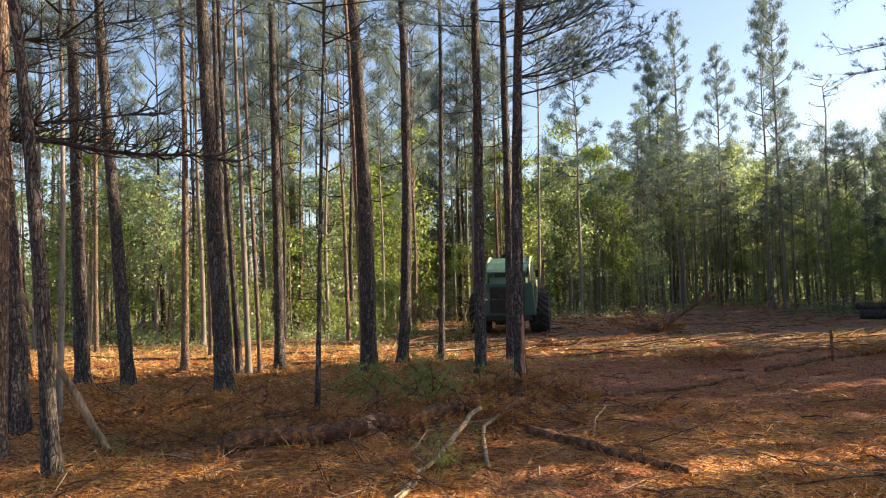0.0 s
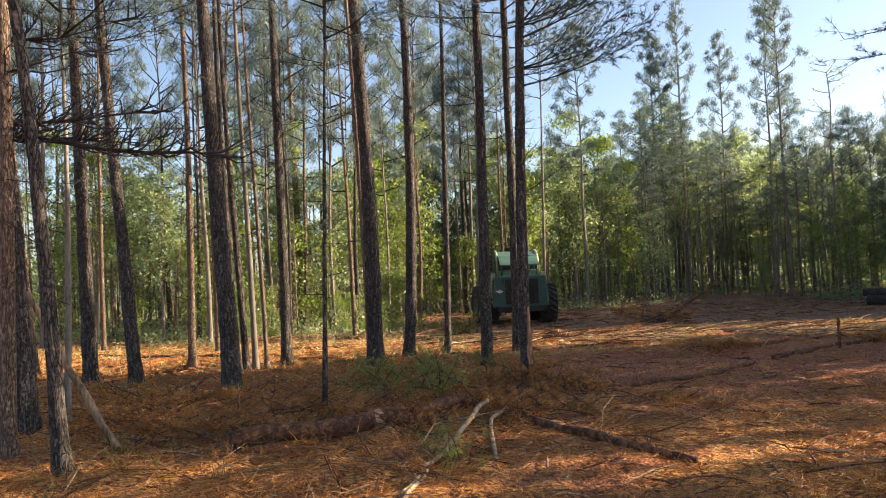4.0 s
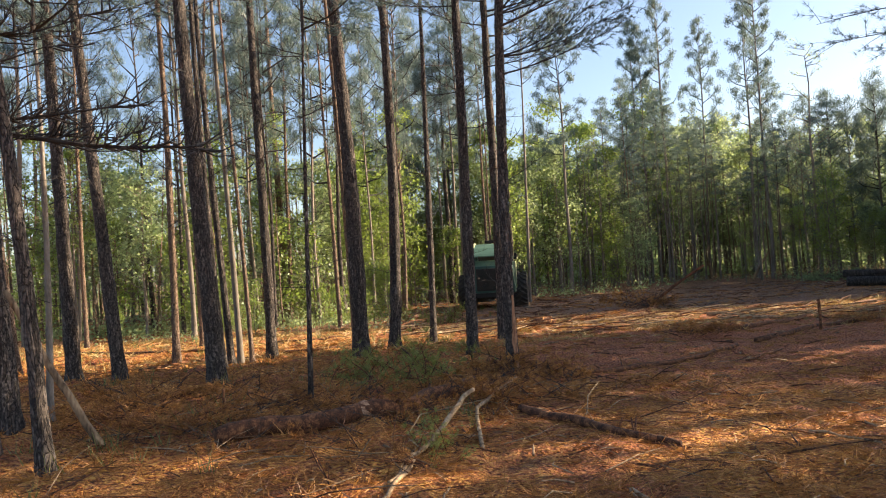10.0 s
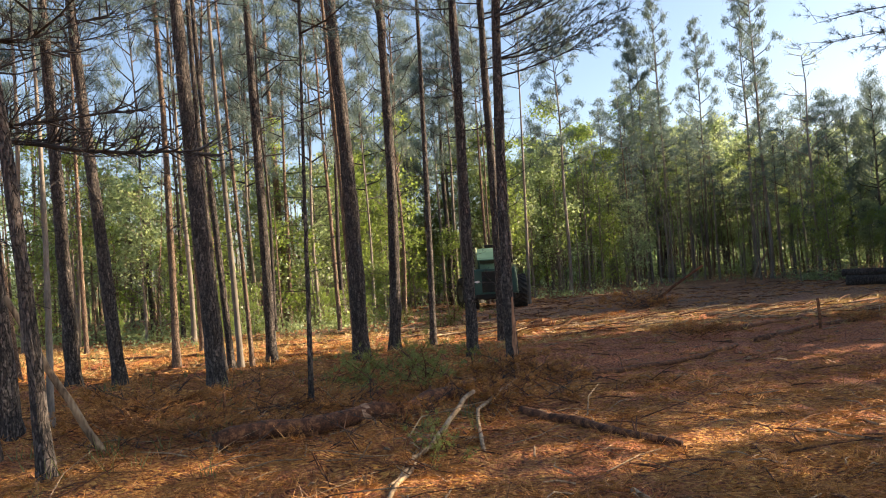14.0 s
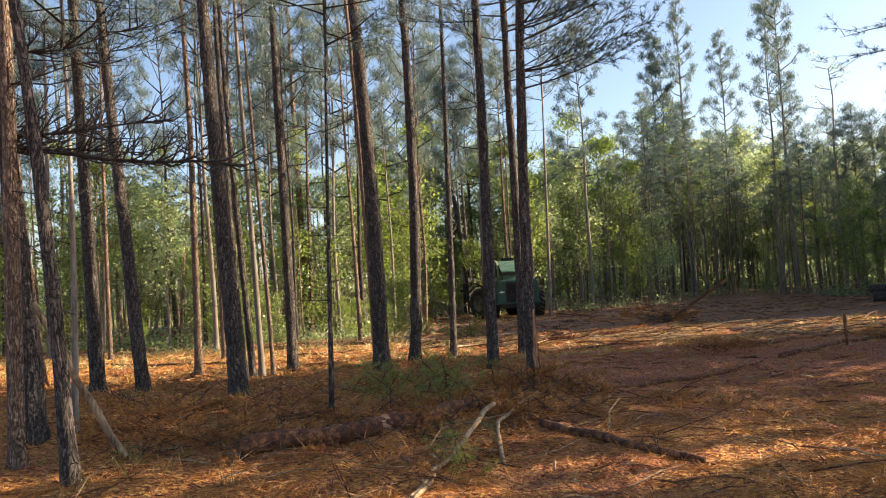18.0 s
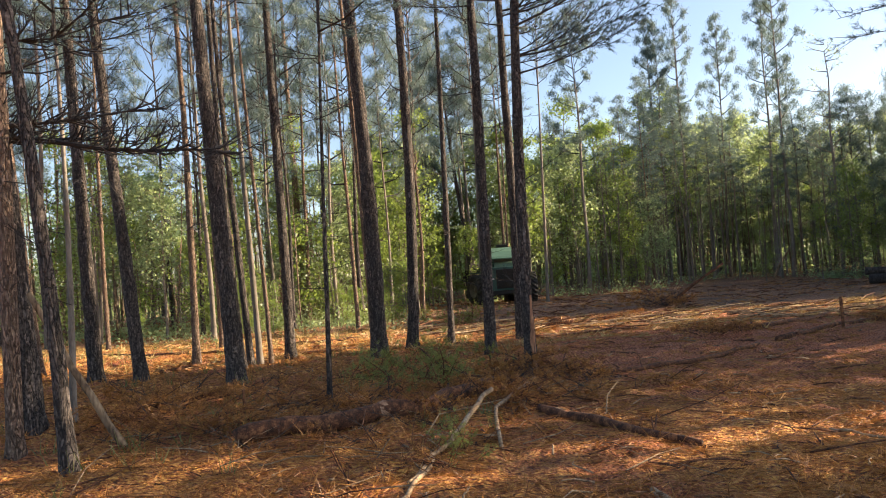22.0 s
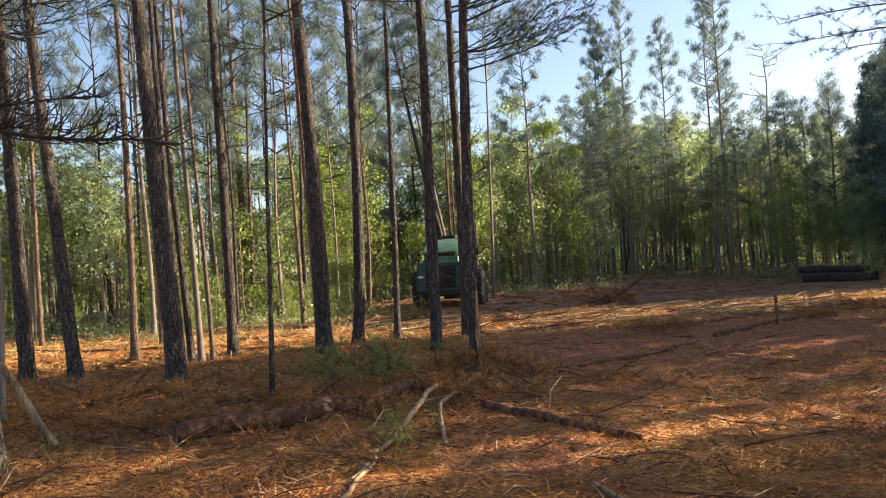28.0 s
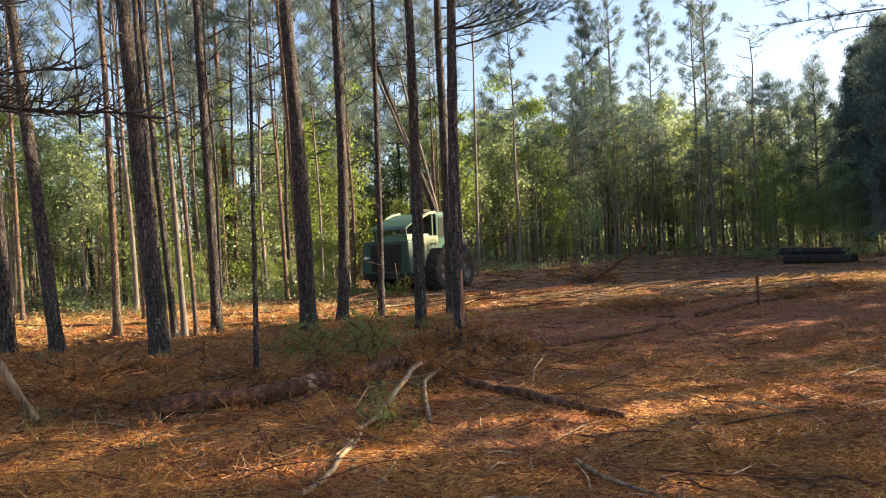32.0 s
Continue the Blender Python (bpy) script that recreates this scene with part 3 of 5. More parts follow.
def leaf_tree_meshes(seed, height, spread, leaves, size, mat, low=0.2, loose=1.0):
    """A young broadleaf tree: trunk, limbs and clumps of leaves."""
    rng, wood, green = np.random.default_rng(seed), Build(), Build()
    pts = [(0.15 * noise.noise((z * 0.4, seed, 0)), 0.15 * noise.noise((z * 0.4, seed, 7)), z) for z in np.linspace(0, height * 0.93, 9)]
    wood.tube(pts, list(np.linspace(0.07, 0.012, 9) * height / 8), 6, False)
    ends = []
    for k in range(int(16 + height * 1.5)):
        u = rng.uniform(low, 0.97)
        z, az = height * u, rng.uniform(0, 6.28)
        L = spread * (1.1 - u * 0.75) * rng.uniform(0.5, 1.1)
        d = Vector((math.cos(az), math.sin(az), rng.uniform(0.2, 0.9))).normalized()
        p = Vector((0, 0, z))
        q, e = p + d * L * 0.55, p + d * L + Vector((0, 0, 0.15 * L))
        wood.tube([p, q, e], [0.022, 0.014, 0.005], 4, False)
        for s in (0.45, 0.7, 0.95):
            ends.append(p + (e - p) * s)
        for _ in range(2):
            f = q + (d + Vector(rng.normal(size=3)) * 0.6).normalized() * L * 0.5
            wood.tube([q, f], [0.009, 0.003], 3, False)
            ends.append(f)
    ends = np.array([tuple(e) for e in ends])
    at = ends[rng.integers(0, len(ends), leaves)] + rng.normal(size=(leaves, 3)) * (0.27 * loose, 0.27 * loose, 0.17 * loose)
    green.leaves(at, size, rng)
    return wood.mesh("trunk_and_limbs", GREY_BARK), green.mesh("crown", mat)


LEAF_KINDS = {
    "tall": [leaf_tree_meshes(200 + i, 11, 2.5, 2300, 0.16, LEAVES, 0.25) for i in range(3)],
    "sparse": [leaf_tree_meshes(260 + i, 11, 2.2, 700, 0.08, SHADE_LEAVES, 0.35, 0.3) for i in range(3)],
    "low": [leaf_tree_meshes(220 + i, 5.5, 1.7, 1700, 0.15, LEAVES, 0.06) for i in range(3)],
    "bright": [leaf_tree_meshes(280 + i, 8, 2.0, 3200, 0.11, LEAVES, 0.12) for i in range(3)],
    "deep": [leaf_tree_meshes(240 + i, 9, 2.5, 2600, 0.17, SHADE_LEAVES, 0.16) for i in range(3)],
}
SAYS = {"bright": "sapling in bright yellow-green leaf at the clearing's edge", "sparse": "slim tree just coming into leaf, its twigs nearly bare", "tall": "young broadleaf tree with fresh yellow-green spring leaves", "low": "low broadleaf sapling with bright spring leaves", "deep": "deep green leafy tree at the woods' edge"}


def leaf_tree(kind, x, y, s, seed, group="broadleaf trees of the woods"):
    wood, green = LEAF_KINDS[kind][seed % 3]
    t = new("broadleaf_tree")
    t.location, t.rotation_euler, t.scale = (x, y, rise(x, y) - 0.05), (0, 0, seed * 1.7), (s, s, s * (0.9 + 0.2 * ((seed * 7) % 5) / 5))
    part("trunk", wood, GREY_BARK, t)
    part("crown", green, LEAVES, t)
    return tagged(t, SAYS[kind], "tree", group)


rw = random.Random(5)


def woods():
    """The woods behind the stand and round the clearing."""
    n = 0
    bands = [(32, 40, -34, -3, 34, 0.9), (40, 54, -44, 7, 44, 0.85), (26.5, 34, -26, -4, 24, 0.8), (43, 56, -6, 9, 30, 1.0), (46, 60, -6, 3, 14, 1.15), (46, 60, 5, 16, 24, 0.95), (60, 76, 10, 34, 46, 1.35), (50, 66, 24, 41, 24, 1.05), (38, 50, 27, 36, 10, 0.8), (36, 47, 25, 30, 10, 0.5), (44, 60, 24, 42, 34, 0.6)]
    for y0, y1, x0, x1, count, big in bands:
        for _ in range(count):
            x, y = rw.uniform(x0, x1), rw.uniform(y0, y1)
            kind = rw.choice(["tall", "low", "deep", "low", "tall", "deep"]) if x < 3 else rw.choice(["tall", "tall", "deep", "low"]) if x < 13 else rw.choice(["deep", "tall", "tall"]) if x < 20 else rw.choice(["deep", "deep", "tall"])
            leaf_tree(kind, x, y, big * rw.uniform(0.7, 1.1), n)
            n += 1
    for k in range(110):
        x, y = (rw.uniform(-45, 6), rw.uniform(28, 60)) if k < 65 else (rw.uniform(8, 56), rw.uniform(60, 84))
        if x > -3 and y < 44 or k < 65 and k % 2:
            continue
        pine(x, y, rw.uniform(0.13, 0.26), rw.uniform(13, 20) if k < 65 else rw.uniform(10, 14.5), rw.uniform(-0.04, 0.02), 0.2, k, rw.uniform(0.35, 0.55) if k < 65 else 0.25, 0, 300 + k, rw.choice([BARK, PALE_LIT_BARK, GREY_BARK]), True, "tall pine standing in the woods behind", group="pines of the woods", full=k >= 65)


woods()
for k in range(17):
    x, y = -30 + 34 * ((k * 0.618) % 1), 26 + 20 * ((k * 0.755) % 1)
    if x > -4:
        y += 14
    pine(x, y, rw.uniform(0.14, 0.24), rw.uniform(14, 20), rw.uniform(-0.03, 0.03), 0.2, k, rw.uniform(0.33, 0.5), 0, 700 + k, rw.choice([BARK, PALE_LIT_BARK, GREY_BARK]), True, "pine with a full bluish-green crown behind the stand", group="pines of the woods", scale=rw.uniform(0.85, 1.15), full=True)
for k in range(36):
    x = rw.uniform(7, 27)
    y = 46 + max(0, x - 10) * 0.75 + rw.uniform(-1, 10) if x < 20 else rw.uniform(47, 60)
    pine(x, y, rw.uniform(0.08, 0.16), rw.uniform(7, 14), rw.uniform(-0.03, 0.03), 0.25, k, 0.6, 0, 600 + k, rw.choice([PALE_LIT_BARK, GREY_BARK, GREY_BARK]), True, "thin pole-like tree at the edge of the woods", group="thin trees at the woods' edge", scale=0.7)
for k, (x, y) in enumerate([(-15.0, 24.5), (-12.4, 27.0), (-10.6, 23.6), (-9.2, 28.5), (-7.8, 25.2), (-13.6, 30.0), (-5.6, 27.8), (-4.4, 30.5), (-3.1, 26.4), (-16.5, 28.0), (-2.2, 31.0), (-0.9, 29.0), (-11.4, 31.5), (-7.0, 31.0)]):
    pine(x, y, 0.12 + 0.015 * (k % 5), 13 + (k * 7) % 5, -0.03 + 0.01 * (k % 4), 0.2, k, 0.36, 12, 650 + k, (BARK, GREY_BARK, PALE_LIT_BARK)[k % 3], False, "slim young pine with a bluish-green crown", sides=7, scale=0.85)
leaf_tree("sparse", 23.8, 45, 1.42, 3)
for k in range(26):
    x = 6.5 + 19 * ((k * 0.618) % 1)
    leaf_tree("sparse", x, 45.5 + max(0, min(x, 20) - 10) * 0.7 - max(0, x - 20) * 1.1 + 4 * ((k * 0.377) % 1), 0.65 + 0.35 * ((k * 0.73) % 1), 30 + k, "slim trees at the woods' edge")
for k, (x, y, h) in enumerate([(27.4, 49.5, 12.4), (29.2, 50.5, 12.0), (30.3, 49, 13.4), (31.8, 51.5, 13.0), (33.2, 50, 11.6), (26.2, 53, 11.8), (28.6, 55, 13.2), (35.0, 52, 13.5)]):
    pine(x, y, 0.18, h, 0, 0.1, k, 0.14, 0, 580 + k, GREY_BARK, True, "young bluish-green pine rising out of the woods", group="pines of the woods", scale=1.0, full=True)
for k, (x, y, big) in enumerate([(21.8, 43.4, 0.6), (23.3, 42.8, 0.85), (24.4, 44.0, 0.8), (25.6, 42.4, 0.5), (19.2, 45.0, 0.45)]):
    leaf_tree("bright", x, y, big, 900 + k)


for k in range(44):
    u, v = (k * 0.618) % 1, (k * 0.755) % 1
    if k < 20:
        leaf_tree("low", -10 + 9.2 * u, 24.5 + 8 * v, 0.22 + 0.22 * ((k * 0.37) % 1), 50 + k, "low saplings beyond the stand")
    elif k < 30:
        leaf_tree(("tall", "low")[k % 2], -4.5 + 3.9 * u, 33.5 + 8.5 * v, 0.55 + 0.35 * ((k * 0.37) % 1), 50 + k)
    else:
        leaf_tree("deep", -12 + 11 * u, 48 + 10 * v, 0.85 + 0.3 * ((k * 0.37) % 1), 50 + k)
for k, (x, y, big) in enumerate([(21.0, 31.9, 0.13), (21.8, 31.4, 0.17), (22.6, 30.8, 0.2), (23.6, 31.2, 0.26), (24.8, 30.4, 0.32)]):
    leaf_tree("deep", x, y, big, 120 + k, "low saplings behind the stacked logs")


def far_woods():
    """The distant woods, too far off to tell one tree from another."""
    rng, b = np.random.default_rng(77), Build()
    for k in range(760):
        a = rng.uniform(-62, 75)
        r = rng.uniform(86, 130)
        x, y = r * math.sin(radians(a)), r * math.cos(radians(a))
        gap = -34 < a < -8 and r < 112
        if gap:
            continue
        h, z0 = rng.uniform(9, 15) if a > 8 else rng.uniform(4, 8), rise(x, y)
        n = 150
        u = rng.random(n)
        c = np.stack([x + rng.normal(size=n) * 1.8 * (1.15 - u), y + rng.normal(size=n) * 1.8 * (1.15 - u), z0 + 0.3 + h * u], 1)
        b.leaves(c, 0.75, rng)
    tagged(new("far_woods", b.mesh("far_woods", SHADE_LEAVES)), "distant green woods beyond the clearing", "woods", kind="stuff")
    b = Build()
    for k in range(1300):
        x, y = rng.uniform(-45, 45), rng.uniform(28, 80)
        if x > -5 and y < 46 + max(0, x - 6) * 0.6:
            continue
        if x > 3 and k % 2:
            continue
        z0, h = rise(x, y), rng.uniform(3, 10)
        lx, ly = rng.normal(size=2) * 0.05 * h
        b.tube([(x, y, z0), (x + lx * 0.6, y + ly * 0.4, z0 + h * 0.5), (x + lx, y + ly, z0 + h)], [rng.uniform(0.025, 0.06), 0.03, 0.01], 4, False)
    tagged(new("thicket_stems", b.mesh("thicket_stems", PALE_LIT_BARK)), "crowd of thin bare stems among the woods", "thicket", kind="stuff")


far_woods()


def edge_growth():
    """Weeds, ferns and low shrubs along the foot of the woods."""
    rng, b = np.random.default_rng(88), Build()
    for k in range(1500):
        x = rng.uniform(-30, 34)
        foot = 29 if x < -3 else 43 + max(0, x - 8) * 0.55 if x < 22 else 42
        y = foot + abs(rng.normal()) * 4 - 1.0
        if -3 < x < 22 and k % 5:
            continue
        h = rng.uniform(0.25, 1.1) * (1 + 0.3 * noise.noise((x * 0.3, y * 0.3, 2)))
        n = 22
        c = np.array((x, y, rise(x, y))) + np.abs(rng.normal(size=(n, 3))) * (0, 0, h * 0.5) + rng.normal(size=(n, 3)) * (0.3, 0.3, 0)
        b.leaves(c, 0.13, rng)
    for k in range(330):
        x, y = rng.uniform(-11, 1.2), rng.uniform(23.5, 34)
        if x > -0.9 and y > 25 or noise.noise((x * 0.6, y * 0.6, 7)) < rng.uniform(-0.4, 0.3):
            continue
        n, h = 16, rng.uniform(0.15, 0.6)
        c = np.array((x, y, rise(x, y))) + np.abs(rng.normal(size=(n, 3))) * (0, 0, h * 0.5) + rng.normal(size=(n, 3)) * (0.25, 0.25, 0)
        b.leaves(c, 0.1, rng)
    for k in range(900):
        x, y = rng.uniform(4, 50), rng.uniform(58, 86)
        n, h = 16, rng.uniform(0.8, 2.8)
        c = np.array((x, y, rise(x, y))) + np.abs(rng.normal(size=(n, 3))) * (0, 0, h * 0.5) + rng.normal(size=(n, 3)) * (0.7, 0.7, 0)
        b.leaves(c, 0.3, rng)
    tagged(new("undergrowth", b.mesh("undergrowth", SHADE_LEAVES)), "low green weeds and shrubs at the foot of the woods", "undergrowth", kind="stuff")


edge_growth()
# shade-casting pines added sunward, mostly unseen, and the dense young one at the corner
# along the sun's way and across it, height, foot of the crown, width
SHADE_PINES = [(18.6, 7.8, 15, 0.5, 0.65), (20.5, 10.4, 13, 0.15, 0.9), (22.5, 11.4, 15, 0.12, 1.1), (20.0, 12.2, 14, 0.15, 1.2), (24.0, 13.2, 16, 0.12, 1.3), (21.0, 14.6, 14, 0.14, 1.2), (25.0, 14.8, 15, 0.12, 1.0),
           (30.0, 26.8, 12.2, 0.1, 1.2), (33.0, 32.0, 14, 0.1, 1.1), (34.0, 31.6, 14, 0.1, 1.2), (35.0, 33.0, 15, 0.1, 1.2), (29.5, 14.2, 17, 0.25, 1.3), (28.0, 24.2, 9.8, 0.1, 1.0),
           (27.0, 24.0, 10.9, 0.1, 1.3), (29.0, 25.4, 11.8, 0.1, 1.3), (32.0, 23.2, 13.1, 0.2, 1.3), (33.5, 26.4, 13.8, 0.2, 1.3), (36.0, 24.8, 14.9, 0.3, 1.3), (17.2, 6.5, 12, 0.5, 0.5),
           (25.0, 4.0, 15, 0.4, 0.75), (24.0, 1.6, 14, 0.3, 1.0), (31.0, 8.6, 17, 0.5, 0.8), (22.0, 8.9, 13, 0.3, 0.7), (16.8, 6.0, 15, 0.5, 0.7), (19.2, 4.5, 15, 0.5, 0.6), (21.0, 3.0, 11, 0.3, 0.75),
           (18.4, 9.4, 15, 0.48, 0.75), (33.0, 28.4, 11, 0.1, 1.1), (38.0, 29.6, 14, 0.1, 1.3), (37.0, 27.0, 14, 0.12, 1.3), (36.0, 31.4, 12.5, 0.1, 1.2), (40.0, 34.0, 16, 0.1, 1.3),
           (42.0, 25.5, 17, 0.2, 1.3), (43.0, 31.0, 17, 0.1, 1.3), (40.0, 16.6, 18, 0.3, 1.3), (41.0, 28.0, 16, 0.4, 1.1), (27, 5.2, 13, 0.35, 0.6), (30, 7.0, 14, 0.4, 0.5),
           (38, 36, 15, 0.1, 1.3), (41, 37.5, 16, 0.1, 1.3), (39, 39, 15, 0.1, 1.3), (44, 40, 17, 0.1, 1.4), (46, 36, 17, 0.1, 1.4), (42, 42.5, 16, 0.1, 1.3),
           (47, 29.5, 19, 0.2, 1.3),
           (47, 43.5, 17, 0.1, 1.4), (50, 46, 18, 0.1, 1.4), (48, 48.5, 17, 0.1, 1.4), (53, 44.5, 18, 0.1, 1.4), (52, 51, 18, 0.1, 1.4), (55, 48, 19, 0.1, 1.4), (49, 54, 18, 0.1, 1.4), (56, 56, 19, 0.1, 1.4),
           (31.5, 28.5, 12, 0.08, 1.3), (33.5, 30.4, 12.5, 0.08, 1.3), (36, 34.5, 13.5, 0.08, 1.2), (37.5, 36.3, 14, 0.08, 1.3), (37.5, 38.2, 13, 0.08, 1.2), (40, 40, 14, 0.08, 1.3),
           (48, 32.5, 18, 0.15, 1.4), (50, 34.5, 19, 0.15, 1.4), (49, 36.8, 18, 0.15, 1.4), (51, 39, 19, 0.15, 1.4), (50, 41.2, 18, 0.15, 1.4)]
for k, (p, q, h, foot, wide) in enumerate(SHADE_PINES):
    h = min(h, 12.5) if q > 30 and foot > 0.09 else h
    c, w = math.cos(radians(SUN_AZ)), math.sin(radians(SUN_AZ))
    pine(p * c - q * w, p * w + q * c, 0.22, h, 0, 0.2, k, foot, 0, 500 + k, BARK, True, "pine added on the sunward side to cast shade", group="pines round the clearing", scale=wide, dense=q < 26 or foot < 0.09 or p > 47.5 and q < 42, full=q >= 26)
for k, (x, y, h) in enumerate([(23.4, 29.5, 13.5), (25.2, 31.2, 9), (26.5, 28.5, 12)]):
    pine(x, y, 0.2, h, 0, 0.1, k, 0.1, 0, 540 + k, BARK, True, "dense young pine with dark blue-green needles", group="pines round the clearing", scale=1.4, dense=True)
corner = pine(13.2, 15.2, 0.3, 16, 0, 0.15, 2, 0.55, 6, 560, BARK, False, "pine with long low boughs reaching over the clearing", group="pines round the clearing")
for k, (az, z, up, L) in enumerate([(178, 6.4, -3, 4.6), (190, 5.9, -2, 4.2), (165, 6.9, 0, 4.4), (200, 6.9, 2, 4.0), (184, 7.4, 4, 4.6)]):
    put_branch("bough", long_bough_mesh(90 + k, L, 30), corner, (0, 0, z), az, up, 1.0, "long live bough with green needles")
west = pine(-6.6, 8.4, 0.24, 16, 0, 0.15, 3, 0.6, 6, 561, BARK, False, "pine with dead drooping boughs at the stand's edge", group="pines of the stand")
for k, (az, z, up, L, twigs, thick) in enumerate([(-4, 4.3, -14, 4.7, 90, 1.6), (-8, 4.15, -7, 3.9, 60, 1.2), (4, 3.85, -3, 3.6, 30, 0.9), (-18, 4.6, -6, 3.4, 26, 0.8), (10, 4.9, 5, 3.2, 26, 0.8)]):
    put_branch("branch", bare_bough_mesh(70 + k, L, twigs, thick), west, (0, 0, z), az, up, 1.0, "long bare dead branch with fine twigs")


# ---- logs, branches and brush on the ground ----
def fallen(name, label, material, r0, r1, pts):
    """A log, stick or stump along a few points, slightly crooked, its ends broken."""
    b, rnd = Build(), random.Random(len(label) * 31 + int(pts[0][0] * 100))
    path = []
    for a, c in zip(pts, pts[1:]):
        for u in (0, 0.25, 0.5, 0.75):
            path.append(Vector(a).lerp(Vector(c), u))
    path.append(Vector(pts[-1]))
    n = len(path)
    radii = [r0 + (r1 - r0) * k / (n - 1) for k in range(n)]
    low = max(p[2] for p in pts) < 0.05
    for k, p in enumerate(path):
        j = radii[k] * 0.15
        p.x, p.y = p.x + rnd.uniform(-j, j), p.y + rnd.uniform(-j, j)
        p.z += rise(p.x, p.y) + max(0, relief(p.x, p.y)) + (radii[k] * (0.75 if r0 > 0.08 else 0.05) if low else 0)
    b.tube(path, radii, 13 if r0 > 0.03 else 6, True, 0.09, rnd)
    if r0 > 0.025 and name in ("fallen_log", "fallen_branch"):
        for k in range(3):
            i = rnd.randrange(1, n - 1)
            d = Vector((rnd.uniform(-1, 1), rnd.uniform(-1, 1), rnd.uniform(0.1, 0.9))).normalized() * rnd.uniform(0.08, 0.3)
            b.tube([path[i], path[i] + d], [radii[i] * 0.35, radii[i] * 0.12], 5, True, 0.2, rnd)
    m = n // 2 + 1
    shell = Build().tube([path[m].lerp(path[m + 1], u) for u in (0.1, 0.3, 0.5, 0.7, 0.95)], [radii[m] * f for f in (0.8, 1.02, 1.07, 1.03, 0.8)], 13, False, 0.22, rnd) if r0 > 0.08 and material is LOG_BARK and low else None
    origin = path[0].copy()
    b.v = [(v[0] - origin.x, v[1] - origin.y, v[2] - origin.z) for v in b.v]
    ob = new(name, b.mesh(name, material, True))
    ob.location = origin
    if shell:
        shell.v = [tuple(Vector(v) - origin) for v in shell.v]
        part("bare_wood", shell.mesh("bare_wood", SCRAPED, True), SCRAPED, ob, "pale wood where the bark is peeled off")
    return tagged(ob, label, name.replace("_", " ").replace("fallen ", "").replace("leaning trunk", "dead trunk"))


fallen("fallen_log", "fallen pine log half sunk in the dry needle litter", LOG_BARK, 0.102, 0.101, [(-2.21, 7.76, 0.02), (-1.71, 8.08, 0.02), (-1.14, 8.36, 0.02), (-0.26, 9.03, 0.02), (0.54, 10.3, 0.02)])
fallen("fallen_log", "rough brown fallen log on the needle-strewn clay", LOG_BARK, 0.06, 0.025, [(0.97, 8.43, 0.02), (1.44, 7.57, 0.02), (1.96, 6.75, 0.02), (2.12, 6.54, 0.02)])
fallen("fallen_log", "grey weathered log lying across the clearing", LOG_BARK, 0.055, 0.035, [(1.88, 10.95, 0.02), (2.78, 11.28, 0.02), (4.34, 12.35, 0.02), (5.54, 13.56, 0.02)])
fallen("fallen_log", "long dead log lying across the clearing's slash", LOG_BARK, 0.07, 0.06, [(6.47, 16.23, 0.02), (8.94, 18.26, 0.02), (10.63, 20.15, 0.02), (14.0, 23.19, 0.02)])
fallen("fallen_log", "thin dark log lying beside the slash", LOG_BARK, 0.06, 0.045, [(6.17, 14.18, 0.02), (8.15, 15.96, 0.02), (10.34, 17.2, 0.02)])
fallen("fallen_log", "pale debarked log on sunlit ground", RAW_WOOD, 0.063, 0.04, [(3.72, 21.09, 0.02), (5.29, 21.07, 0.02), (7.36, 21.36, 0.02)])
fallen("fallen_log", "short pale log on the sunlit clearing", RAW_WOOD, 0.059, 0.046, [(-0.1, 19.69, 0.02), (0.54, 20.53, 0.02), (1.19, 20.62, 0.02)])
fallen("fallen_log", "dead log lying in the small sunlit clearing", LOG_BARK, 0.055, 0.036, [(-9.7, 21.09, 0.02), (-7.28, 19.66, 0.02), (-5.49, 19.16, 0.02)])
fallen("fallen_log", "weathered log on straw in the small clearing", LOG_BARK, 0.035, 0.026, [(-6.02, 15.74, 0.02), (-5.5, 16.47, 0.02), (-4.84, 17.23, 0.02)])
fallen("fallen_log", "thin log lying between the pines", LOG_BARK, 0.04, 0.027, [(-3.59, 17.74, 0.02), (-2.58, 17.65, 0.02), (-1.83, 18.0, 0.02)])
fallen("fallen_log", "low log lying in the sunlit clearing", LOG_BARK, 0.04, 0.032, [(-4.39, 21.35, 0.02), (-3.2, 20.87, 0.02), (-2.31, 21.36, 0.02)])
fallen("fallen_log", "thin log on the litter behind the pines", LOG_BARK, 0.041, 0.028, [(2.08, 18.04, 0.02), (3.43, 18.75, 0.02), (4.72, 18.84, 0.02)])
fallen("fallen_branch", "pale bare branch with broken ends, dry needles at its foot", RAW_WOOD, 0.027, 0.02, [(0.45, 8.47, 0.3), (0.19, 7.55, 0.22), (-0.03, 6.94, 0.1), (-0.21, 6.64, 0.02), (-0.36, 5.77, 0.02)])
fallen("fallen_branch", "short forked bare branch sunk in the slash", RAW_WOOD, 0.022, 0.022, [(1.14, 10.31, 0.12), (0.69, 8.92, 0.16), (0.48, 8.35, 0.12), (0.45, 8.02, 0.02), (0.42, 6.73, 0.02)])
fallen("fallen_branch", "reddish bare branch on the brush", LOG_BARK, 0.018, 0.014, [(-0.04, 11.08, 0.15), (0.25, 10.83, 0.15), (0.62, 10.4, 0.1)])
fallen("fallen_branch", "reddish bare branch sticking out of the brush", LOG_BARK, 0.019, 0.013, [(0.01, 11.45, 0.1), (-0.24, 11.69, 0.3), (-0.46, 12.01, 0.5)])
